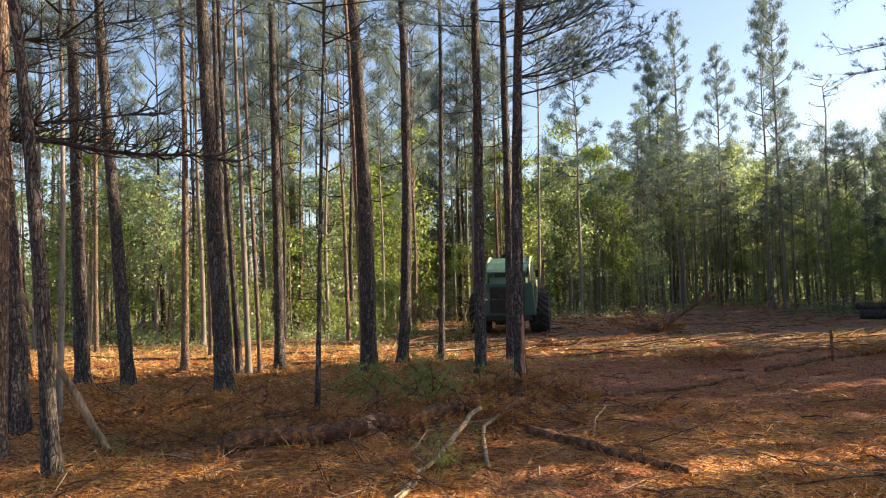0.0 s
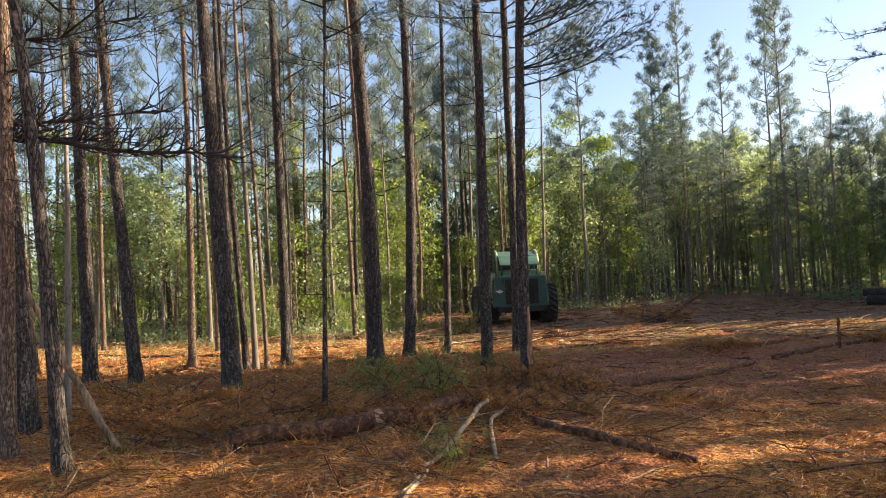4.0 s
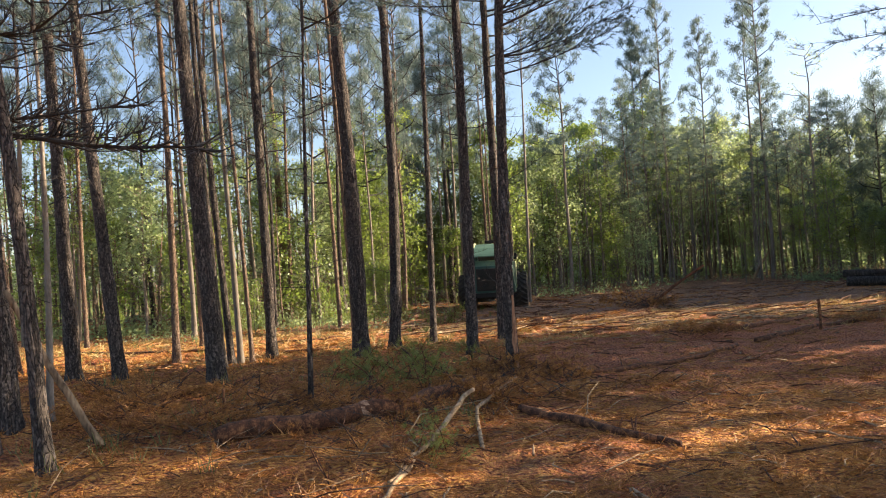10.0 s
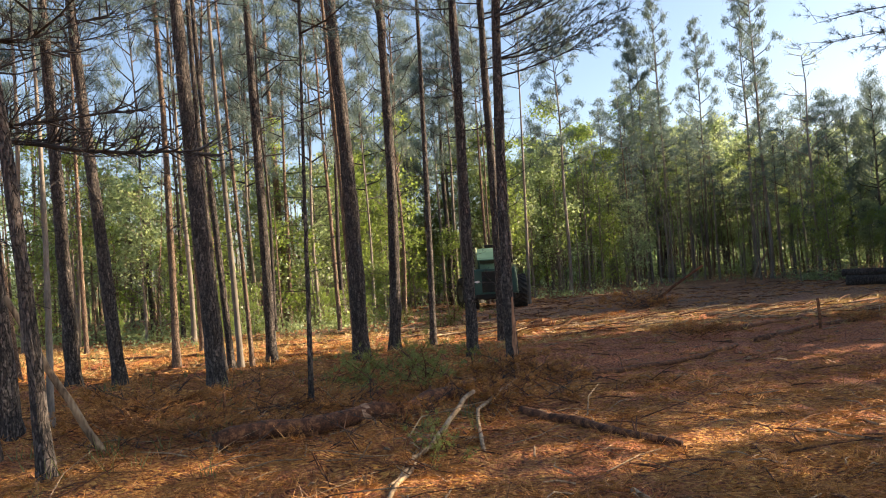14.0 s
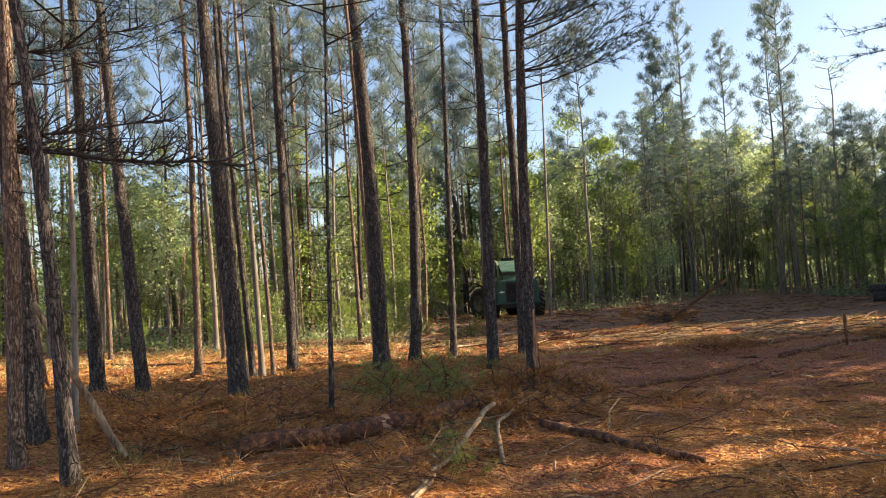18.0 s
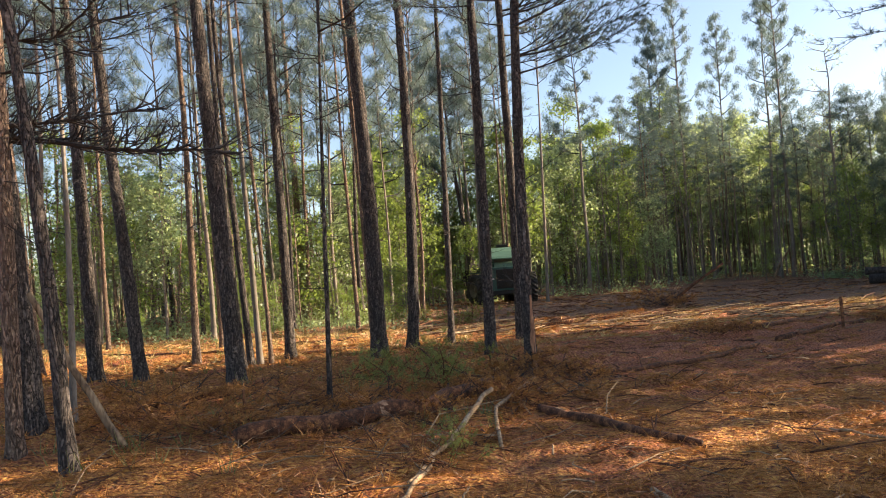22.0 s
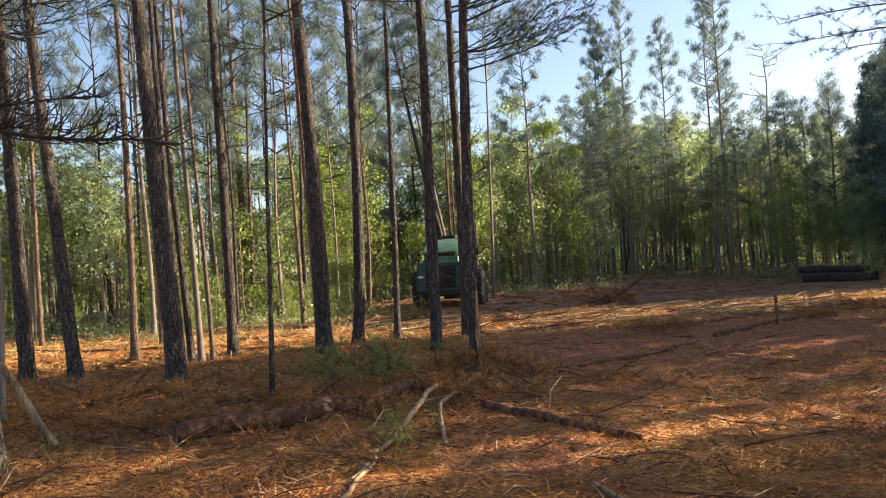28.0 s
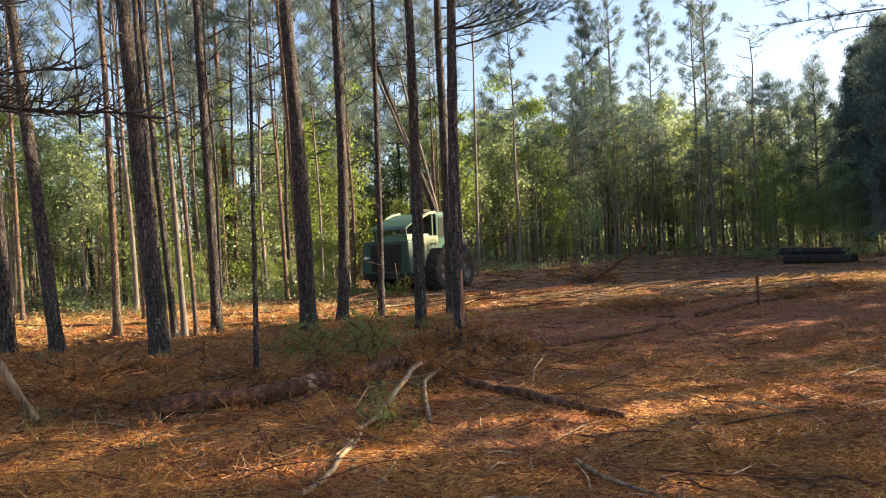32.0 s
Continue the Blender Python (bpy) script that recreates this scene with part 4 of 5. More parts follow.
fallen("fallen_branch", "crooked stick on the sunlit litter", LOG_BARK, 0.013, 0.007, [(3.2, 6.73, 0.02), (3.39, 6.6, 0.02), (3.55, 6.31, 0.02), (3.65, 6.16, 0.02)])
fallen("fallen_branch", "broken stick on the bare clay", LOG_BARK, 0.019, 0.014, [(4.83, 11.52, 0.02), (5.28, 11.98, 0.02), (5.97, 12.76, 0.02)])
fallen("fallen_branch", "bare twisted root branch on the litter", RAW_WOOD, 0.023, 0.01, [(1.35, 5.31, 0.02), (1.41, 5.0, 0.02), (1.52, 4.7, 0.02), (1.63, 4.4, 0.02)])
fallen("fallen_branch", "thin root branch beside the twisted one", RAW_WOOD, 0.01, 0.005, [(1.34, 5.23, 0.02), (1.32, 4.87, 0.02), (1.22, 4.49, 0.02)])
fallen("fallen_branch", "long thin pale stick on the litter", LOG_BARK, 0.008, 0.008, [(1.58, 5.12, 0.02), (2.09, 4.8, 0.02), (2.58, 4.65, 0.02), (3.0, 4.38, 0.02)])
fallen("fallen_branch", "straight stick on the litter", RAW_WOOD, 0.015, 0.008, [(3.31, 6.72, 0.02), (3.46, 6.45, 0.02), (3.62, 6.1, 0.02)])
fallen("fallen_branch", "white broken stick on the litter", RAW_WOOD, 0.013, 0.009, [(4.08, 6.2, 0.02), (4.32, 6.31, 0.02), (4.71, 6.48, 0.02)])
fallen("fallen_branch", "pale broken sticks on the slash", RAW_WOOD, 0.012, 0.009, [(4.77, 7.49, 0.02), (5.21, 7.87, 0.02), (5.81, 8.25, 0.02)])
fallen("fallen_branch", "short stub of branch on the litter", RAW_WOOD, 0.011, 0.008, [(-0.04, 5.11, 0.02), (0.03, 5.32, 0.02), (0.09, 5.71, 0.02)])
fallen("fallen_branch", "thick broken branch lying on needle litter", RAW_WOOD, 0.018, 0.022, [(-0.19, 6.52, 0.02), (-0.32, 5.77, 0.02), (-0.42, 5.31, 0.02), (-0.53, 4.86, 0.02)])
fallen("fallen_branch", "small upright dead twig in the litter", LOG_BARK, 0.006, 0.003, [(-0.85, 5.99, 0.02), (-0.88, 5.92, 0.15), (-0.91, 5.68, 0.35)])
fallen("fallen_branch", "crooked stick half in the litter", LOG_BARK, 0.008, 0.004, [(2.42, 5.62, 0.02), (2.35, 5.31, 0.02), (2.39, 5.23, 0.02)])
fallen("fallen_branch", "thin dead stick on dark litter", LOG_BARK, 0.008, 0.005, [(-1.02, 6.23, 0.25), (-0.97, 6.27, 0.1), (-0.82, 5.87, 0.02)])
fallen("fallen_branch", "pale dry stalks leaning over the litter", RAW_WOOD, 0.007, 0.004, [(-0.69, 6.62, 0.02), (-0.6, 6.69, 0.12), (-0.56, 6.63, 0.2)])
fallen("fallen_branch", "thin pale stick among the brush", RAW_WOOD, 0.011, 0.008, [(-0.46, 8.46, 0.02), (-0.29, 9.31, 0.02), (0.13, 9.66, 0.02)])
fallen("fallen_branch", "dead branch lying in the shade", LOG_BARK, 0.016, 0.01, [(-4.43, 9.73, 0.02), (-4.03, 9.98, 0.02), (-3.29, 9.66, 0.02)])
fallen("fallen_branch", "pale curved twig on the litter", RAW_WOOD, 0.007, 0.006, [(-1.75, 6.78, 0.02), (-1.5, 7.03, 0.02), (-1.07, 6.99, 0.02)])
fallen("fallen_branch", "dark stick across the slash heap", LOG_BARK, 0.014, 0.008, [(0.64, 8.44, 0.02), (0.86, 9.1, 0.02), (1.15, 9.71, 0.1)])
fallen("leaning_stick", "dead pole leaning up out of a brush pile", LOG_BARK, 0.06, 0.04, [(7.67, 26.62, 0.02), (8.77, 26.62, 0.75), (9.86, 26.62, 1.44)])
fallen("leaning_stick", "thin bare pole leaning at the woods' edge", RAW_WOOD, 0.091, 0.055, [(21.2, 48.65, 0.02), (21.76, 48.65, 0.97), (22.46, 48.65, 1.91)])
fallen("leaning_pole", "dead weathered sapling trunk leaning against a pine", RAW_WOOD, 0.042, 0.03, [(-3.44, 7.94, 0.02), (-3.76, 7.94, 0.52), (-4.04, 7.94, 1.04), (-4.37, 7.94, 1.68)])
fallen("stump", "broken upright stump splintered at its top", LOG_BARK, 0.034, 0.029, [(7.98, 15.28, 0.02), (7.99, 15.28, 0.3), (7.97, 15.28, 0.64)])
fallen("stump", "thin cut sapling stump with a sprig of leaves", LOG_BARK, 0.021, 0.017, [(-2.56, 9.31, 0.02), (-2.55, 9.31, 0.18), (-2.55, 9.31, 0.36)])


fallen("leaning_stick", "thin upright dead stalk in a wilting bough", RAW_WOOD, 0.022, 0.012, [(0.72, 24.3, 0.02), (0.66, 24.3, 0.6), (0.6, 24.3, 1.15)])


def curled_bough():
    """A dry bough curled over itself on the sunlit strip, its needles bent in hoops."""
    b, rng = Build(), np.random.default_rng(61)
    for k in range(13):
        x, r = -0.3 + 0.05 * k, 0.2 - 0.012 * abs(k - 5)
        pts = [(x + 0.08 * math.sin(a) + rng.normal() * 0.008, r * math.cos(a), r * 1.05 * math.sin(a)) for a in np.linspace(0.05, 3.1, 9)]
        b.tube(pts, [0.012, 0.014, 0.015, 0.016, 0.016, 0.016, 0.015, 0.013, 0.01], 4, False)
    b.tube([(-0.5, 0.02, 0.1), (-0.2, 0, 0.19), (0.2, 0, 0.2), (0.5, -0.05, 0.06)], [0.012, 0.018, 0.018, 0.008], 5, False)
    ob = new("curled_bough", b.mesh("curled_bough", DRY_NEEDLES))
    ob.location = (3.12, 20.9, rise(3.12, 20.9) + 0.06)
    core = Build().tube([(-0.34, 0, 0.02), (-0.1, 0, 0.04), (0.15, 0, 0.04), (0.36, 0, 0.0)], [0.1, 0.17, 0.16, 0.08], 9, True, 0.2, random.Random(3))
    part("core", core.mesh("core", LOG_BARK, True), LOG_BARK, ob, "matted brown needles")
    tagged(ob, "dry brown pine bough curled into hoops on sunlit straw", "dead bough")


curled_bough()


def log_stack():
    """Dark logs stacked at the clearing's edge."""
    for k, (x, y, z, r) in enumerate([(19.3, 34.3, 0.1, 0.24), (19.8, 34.8, 0.1, 0.21), (19.3, 34.6, 0.45, 0.18)]):
        fallen("log", "dark felled log stacked at the clearing's edge", BARK, r, r * 0.8, [(x, y, z + 0.1), (x + 1.1, y - 0.9, z + 0.12), (x + 2.2, y - 2.0, z + 0.1)])


log_stack()


def brush(name, x, y, size, count, mesh_list, label, seed, droop=0.5, z=0.0):
    """A heap of cut boughs thrown together."""
    rng = np.random.default_rng(seed)
    top = new(name)
    top.location = (x, y, rise(x, y) + z)
    for k in range(count):
        r = size * math.sqrt(rng.random()) * 0.7
        a = rng.uniform(0, 360)
        put_branch("bough", mesh_list[int(rng.integers(len(mesh_list)))], top, (r * math.cos(a), r * math.sin(a) * 0.6, rng.uniform(0, 0.12)), rng.uniform(0, 360), rng.uniform(2, 50 * droop), size * rng.uniform(0.6, 1.2))
    return tagged(top, label, "brush")


def dry_bough_mesh(seed, mat, width=0.01):
    rng, wood, green = np.random.default_rng(seed), Build(), Build()
    wood.tube([(0, 0, 0), (0.5, 0.05, 0.05), (1, 0, 0.02)], [0.014, 0.009, 0.003], 5, False)
    for k in range(16):
        u = rng.uniform(0.2, 1)
        q = Vector((u, 0.04, 0.04))
        d = Vector((rng.uniform(0.1, 1), rng.uniform(-1, 1), rng.uniform(-0.3, 0.5))).normalized() * rng.uniform(0.05, 0.25)
        wood.tube([q, q + d], [0.004, 0.0015], 3, False)
        w = unit(rng, 20) * 0.6 + np.array(d.normalized()) * 0.8
        w /= np.linalg.norm(w, axis=1)[:, None]
        green.blades(np.repeat(np.array(q + d)[None], 20, 0), w, 0.16 * rng.uniform(0.6, 1.2, 20), width, rng)
    return merged("bough", green, mat, wood, LOG_BARK)


FRESH = leafy("cut_pine_needles", (0.07, 0.1, 0.022), (0.3, 0.32, 0.075), (0.42, 0.44, 0.1), 0.4, 1.5)
DRY = [dry_bough_mesh(400 + i, DRY_NEEDLES) for i in range(5)]
YELLOWING = [dry_bough_mesh(420 + i, FRESH, 0.009) for i in range(4)]
BARE = DEAD[:6]
for k, (x, y, s, n) in enumerate([(-0.6, 12.2, 0.9, 9), (-1.1, 11.4, 0.7, 7), (-0.3, 11.0, 0.8, 9), (0.3, 12.2, 0.7, 5), (0.1, 10.4, 0.6, 5)]):
    brush("brush_pile", x, y, s, n, YELLOWING, "heap of freshly cut green pine boughs", 700 + k, 1.2)
for k, (x, y, s, n) in enumerate([(2.6, 22.2, 0.4, 8), (5.4, 15.5, 0.6, 16), (6.0, 15.7, 0.5, 10), (7.8, 26.9, 1.3, 18), (0.8, 11.3, 0.7, 14), (1.75, 11.3, 0.6, 10), (1.9, 10.1, 0.5, 6), (0.9, 9.4, 0.55, 9), (0.4, 9.9, 0.6, 10), (1.5, 9.2, 0.5, 6), (-3.9, 10.6, 0.7, 10), (-1.9, 10.2, 0.7, 8), (2.3, 19.6, 0.5, 8), (-2.5, 8.4, 0.5, 9), (-2.9, 8.9, 0.5, 9), (1.0, 12.4, 0.7, 10), (9.5, 16.5, 0.5, 10), (-3.6, 9.3, 0.7, 9), (4.9, 22.0, 0.5, 8), (11.5, 17.5, 0.6, 12), (-0.6, 9.2, 0.6, 8)]):
    brush("slash_pile", x, y, s, n + 4, DRY + DRY + BARE[:2], "heap of dry brown pine slash and twigs", 720 + k, 0.4)
for k, (x, y, s, n, up) in enumerate([(-1.0, 9.6, 0.6, 9, 0.6), (-1.7, 8.9, 0.55, 8, 0.5), (-0.4, 8.4, 0.5, 8, 0.6), (0.15, 9.1, 0.6, 10, 0.8), (-2.3, 9.7, 0.6, 8, 0.5), (-3.2, 8.2, 0.5, 8, 0.5), (-2.0, 7.3, 0.45, 7, 0.4), (-0.9, 7.4, 0.45, 7, 0.5), (0.7, 8.6, 0.5, 8, 0.7),
                                    (-3.5, 10.3, 0.6, 8, 0.5), (-4.3, 9.2, 0.5, 8, 0.5), (1.55, 11.5, 0.6, 12, 0.4), (0.75, 10.4, 0.6, 12, 0.5), (1.75, 10.9, 0.5, 8, 0.35), (-0.2, 6.2, 0.35, 6, 0.4), (-2.9, 11.3, 0.7, 8, 0.5), (-1.8, 12.6, 0.7, 8, 0.5), (-4.6, 11.8, 0.7, 8, 0.5)]):
    brush("slash_pile", x, y, s, n, DRY + BARE, "tangle of dry brown twigs and needles", 800 + k, up, -0.02)
for k, (x, y, s, n) in enumerate([(0.65, 24.2, 0.85, 16), (-2.3, 27.1, 0.6, 8), (0.05, 6.75, 0.32, 9), (0.0, 6.4, 0.25, 6), (-0.9, 27.0, 0.6, 8)]):
    brush("cut_bough_heap", x, y, s, n, YELLOWING, "wilting yellow-green pine boughs", 740 + k, 1.3)
STRAW = leafy("pale_straw", (0.2, 0.125, 0.04), (0.66, 0.47, 0.18), (0.42, 0.29, 0.1), 0.2, 0.8)


def litter():
    """Loose pine needles, straw, sticks and grass over the ground."""
    rng = np.random.default_rng(9)
    b = Build()
    n = 170000
    y = 3.6 + 17 * rng.random(n) ** 1.7
    x = (rng.random(n) * 2 - 1) * (1.5 + y * 0.72) + y * 0.04
    keep = [noise.noise((a * 0.9, c * 0.9, 3)) + 0.5 * noise.noise((a * 3, c * 3, 5)) - 0.55 * trodden(a, c) > rng.uniform(-0.6, 0.35) for a, c in zip(x, y)]
    x, y = x[keep], y[keep]
    z = np.array([rise(a, c) + relief(a, c) for a, c in zip(x, y)])
    az = rng.uniform(0, 6.28, len(x)) * 0.8 + np.array([2.5 * noise.noise((a * 0.7, c * 0.7, 8)) for a, c in zip(x, y)])
    w = np.stack([np.cos(az), np.sin(az), rng.uniform(-0.03, 0.2, len(x))], 1)
    w /= np.linalg.norm(w, axis=1)[:, None]
    c = np.stack([x, y, z + 0.012], 1)
    b.blades(c - w * 0.05, w, rng.uniform(0.05, 0.19, len(x)), 0.003 + 0.00065 * y, rng)
    tagged(new("needle_litter", b.mesh("needle_litter", DRY_NEEDLES)), "loose dry orange pine needles and straw", "needle litter", kind="stuff")
    b = Build()
    n = 34000
    y = 14 + 30 * rng.random(n) ** 1.2
    x = (rng.random(n) * 2 - 1) * y * 0.7
    z = np.array([rise(a, c) for a, c in zip(x, y)])
    keep = [noise.noise((a * 0.4, c * 0.4, 33)) + 0.5 * noise.noise((a * 1.5, c * 1.5, 5)) - 0.6 * trodden(a, c) > rng.uniform(-0.5, 0.4) for a, c in zip(x, y)]
    x, y, z = x[keep], y[keep], z[keep]
    az = rng.uniform(0, 6.28, len(x))
    w = np.stack([np.cos(az), np.sin(az), rng.uniform(-0.02, 0.16, len(x))], 1)
    b.blades(np.stack([x, y, z + 0.01], 1), w, rng.uniform(0.12, 0.5, len(x)), 0.006 + 0.0007 * y, rng)
    tagged(new("slash_litter", b.mesh("slash_litter", DRY_NEEDLES)), "dry twigs, straw and needles over the clearing", "litter", kind="stuff")
    for nm, mat, count, lab in (("loose_sticks", LOG_BARK, 800, "scattered brown sticks and bark scraps"), ("wood_chips", RAW_WOOD, 700, "scattered pale wood splinters and sticks")):
        b = Build()
        for _ in range(count):
            yy = 4 + 36 * rng.random() ** 1.3
            xx = (rng.random() * 2 - 1) * (1.5 + yy * 0.68)
            a, L = rng.uniform(0, 6.28), rng.uniform(0.06, 0.34) * (1 + yy * 0.04) * (1 if mat is LOG_BARK else 0.7)
            zz = rise(xx, yy) + 0.015
            d = Vector((math.cos(a), math.sin(a), rng.uniform(-0.02, 0.18)))
            r = rng.uniform(0.004, 0.011) * (1 + yy * 0.025)
            p = Vector((xx, yy, zz))
            b.tube([p, p + d * L * 0.5 + Vector((rng.normal() * 0.12 * L, rng.normal() * 0.12 * L, 0.01)), p + d * L], [r, r * 0.8, r * 0.4], 4, True)
        tagged(new(nm, b.mesh(nm, mat)), lab, "litter", kind="stuff")
    for nm, mat, count, lab in (("fallen_twigs", RAW_WOOD, 150, "pale dry twigs lying on the slash"), ("dark_twigs", LOG_BARK, 200, "dark broken twigs lying on the slash")):
        b = Build()
        for _ in range(count):
            xx, yy = rng.normal() * 2.2 - 0.8, 9 + rng.normal() * 1.9
            if yy < 4.5:
                continue
            a, L, r = rng.uniform(0, 6.28), rng.uniform(0.2, 0.9), rng.uniform(0.003, 0.009)
            p = Vector((xx, yy, rise(xx, yy) + max(0, relief(xx, yy)) + 0.01))
            d = Vector((math.cos(a), math.sin(a), abs(rng.normal()) * 0.2))
            b.tube([p, p + d * L * 0.5 + Vector((rng.normal() * 0.1 * L, rng.normal() * 0.1 * L, 0.02)), p + d * L], [r, r * 0.8, r * 0.35], 4, True)
        tagged(new(nm, b.mesh(nm, mat)), lab, "litter", kind="stuff")
    for nm, mat, count, lab in (("slash_windrow", RAW_WOOD, 150, "low windrow of pale broken branches in the sun"), ("brown_windrow", LOG_BARK, 170, "low windrow of brown broken branches")):
        b = Build()
        for _ in range(count):
            xx = rng.uniform(-1.5, 12.5)
            yy = 20.3 + rng.normal() * 0.9 + (2.0 if mat is LOG_BARK and rng.random() < 0.5 else 0)
            a, L = rng.normal() * 0.6, rng.uniform(0.4, 1.7)
            p = Vector((xx, yy, rise(xx, yy) + abs(rng.normal()) * 0.07))
            d = Vector((math.cos(a), math.sin(a), rng.normal() * 0.1))
            r = rng.uniform(0.008, 0.024)
            b.tube([p, p + d * L * 0.5 + Vector((0, rng.normal() * 0.08, 0.04)), p + d * L], [r, r * 0.8, r * 0.4], 5, True)
        tagged(new(nm, b.mesh(nm, mat)), lab, "brushwood", kind="stuff")
    for nm, mat, count, lab in (("trampled_sticks", GREY_BARK, 90, "grey broken sticks trampled into the far clearing"), ("trampled_slash", LOG_BARK, 320, "brown twigs and bark trampled into the far clearing")):
        b = Build()
        for _ in range(count):
            yy = rng.uniform(24, 44)
            xx = rng.uniform(-1.5, min(22, 8 + (yy - 22) * 0.9))
            a, L, r = rng.uniform(0, 6.28), rng.uniform(0.2, 0.9), rng.uniform(0.01, 0.028)
            p = Vector((xx, yy, rise(xx, yy) + abs(rng.normal()) * 0.04))
            d = Vector((math.cos(a), math.sin(a), rng.normal() * 0.09))
            b.tube([p, p + d * L * 0.5 + Vector((0, rng.normal() * 0.08, 0.04)), p + d * L], [r, r * 0.8, r * 0.4], 4, True)
        tagged(new(nm, b.mesh(nm, mat)), lab, "brushwood", kind="stuff")
    b = Build()
    for i in range(12000):
        yy = 3.8 + 15 * rng.random() ** 1.5 if i < 6600 else rng.uniform(16, 25)
        xx = (rng.random() * 2 - 1) * (1.5 + yy * 0.68)
        if i != 6599 and noise.noise((xx * 0.8, yy * 0.8, 21)) - 0.5 * trodden(xx, yy) < rng.uniform(-0.5, 0.5):
            continue
        k = 12
        w = unit(rng, k) * 0.9 + np.array((rng.normal() * 0.5, rng.normal() * 0.5, 0.2))
        w[:, 2] = np.abs(w[:, 2]) * (0.8 if xx < 0.5 and i < 6600 else 0.4)
        w /= np.linalg.norm(w, axis=1)[:, None]
        c = np.array((xx, yy, rise(xx, yy) + relief(xx, yy))) + rng.normal(size=(k, 3)) * (0.05, 0.05, 0)
        b.blades(c, w, rng.uniform(0.07, 0.22, k) * (1 + 0.025 * yy), 0.004 + 0.0008 * yy, rng)
        if i == 6599:
            near, b = b, Build()
    b, far = near, b
    tagged(new("pale_straw", far.mesh("pale_straw", STRAW)), "pale golden straw on the sunlit strip of the clearing", "straw", kind="stuff")
    tagged(new("straw_tufts", b.mesh("straw_tufts", DRY_NEEDLES)), "ruffled tufts of dry straw and needles", "straw", kind="stuff")
    b = Build()
    for _ in range(700):
        yy = 6 + 34 * rng.random()
        xx = rng.uniform(-0.68, 0.1) * yy - 0.3
        if rng.random() > 0.5 + noise.noise((xx * 0.5, yy * 0.5, 12)):
            continue
        k = 9
        w = unit(rng, k) * 0.5 + np.array((0, 0, 0.9))
        w /= np.linalg.norm(w, axis=1)[:, None]
        c = np.array((xx, yy, rise(xx, yy))) + rng.normal(size=(k, 3)) * (0.05, 0.05, 0)
        b.blades(c, w, rng.uniform(0.1, 0.32, k), 0.008 + 0.0006 * yy, rng)
    tagged(new("grass_tufts", b.mesh("grass_tufts", GRASS)), "thin tufts of grass and weeds between the pines", "grass", kind="stuff")


litter()

# ---- the machine ----
GREEN = surface("weathered_green_paint", [(0.3, (0.009, 0.033, 0.023)), (0.5, (0.015, 0.056, 0.039)), (0.75, (0.034, 0.095, 0.066))], 1.6, 0.6, 0, 0.1, 30, (1, 1, 1), 0.05, 0.005)
PALE_GREEN = surface("faded_green_paint", [(0.3, (0.05, 0.095, 0.052)), (0.5, (0.095, 0.16, 0.09)), (0.75, (0.17, 0.24, 0.14))], 1.6, 0.5, 0, 0.1, 30, (1, 1, 1), 0.05, 0.005)
STEEL = surface("dark_dirty_steel", [(0.3, (0.008, 0.008, 0.007)), (0.5, (0.02, 0.018, 0.015)), (0.75, (0.055, 0.042, 0.03))], 3, 0.7, 0.3, 0.3, 40, (1, 1, 1), 0.1, 0.01)
ROOF = surface("dull_green_roof_paint", [(0.3, (0.03, 0.075, 0.055)), (0.5, (0.05, 0.115, 0.085)), (0.75, (0.09, 0.17, 0.125))], 2, 0.55, 0, 0.1, 30, (1, 1, 1), 0.05, 0.005)
# sunlight on the hood's side put into a pale green, also on the roll bars
PALE_SUNLIT = surface("pale_sunlit_paint", [(0.3, (0.16, 0.19, 0.1)), (0.5, (0.28, 0.31, 0.18)), (0.75, (0.4, 0.43, 0.28))], 5, 0.6, 0, 0.2, 40, (1, 1, 1), 0.05, 0.005)
TEAL = surface("teal_green_paint", [(0.3, (0.015, 0.06, 0.045)), (0.5, (0.025, 0.1, 0.075)), (0.75, (0.05, 0.15, 0.11))], 2, 0.4, 0, 0.1, 30, (1, 1, 1), 0.05, 0.005)
RUBBER = surface("dusty_tyre_rubber", [(0.3, (0.012, 0.012, 0.012)), (0.5, (0.03, 0.028, 0.026)), (0.75, (0.1, 0.08, 0.065))], 4, 0.85, 0, 0.3, 50, (1, 1, 1), 0.1, 0.01)
RIM = surface("dusty_pale_rim", [(0.3, (0.05, 0.045, 0.036)), (0.7, (0.2, 0.18, 0.145))], 4, 0.6, 0.2, 0.2, 40, (1, 1, 1), 0.1, 0.01)
WHITE = surface("white_decal", [(0.3, (0.65, 0.66, 0.64)), (0.7, (0.8, 0.8, 0.78))], 8, 0.5, 0, 0, 40)
GLASS = surface("dark_cab_glass", [(0.3, (0.01, 0.012, 0.012)), (0.7, (0.025, 0.03, 0.028))], 3, 0.35, 0, 0, 40)


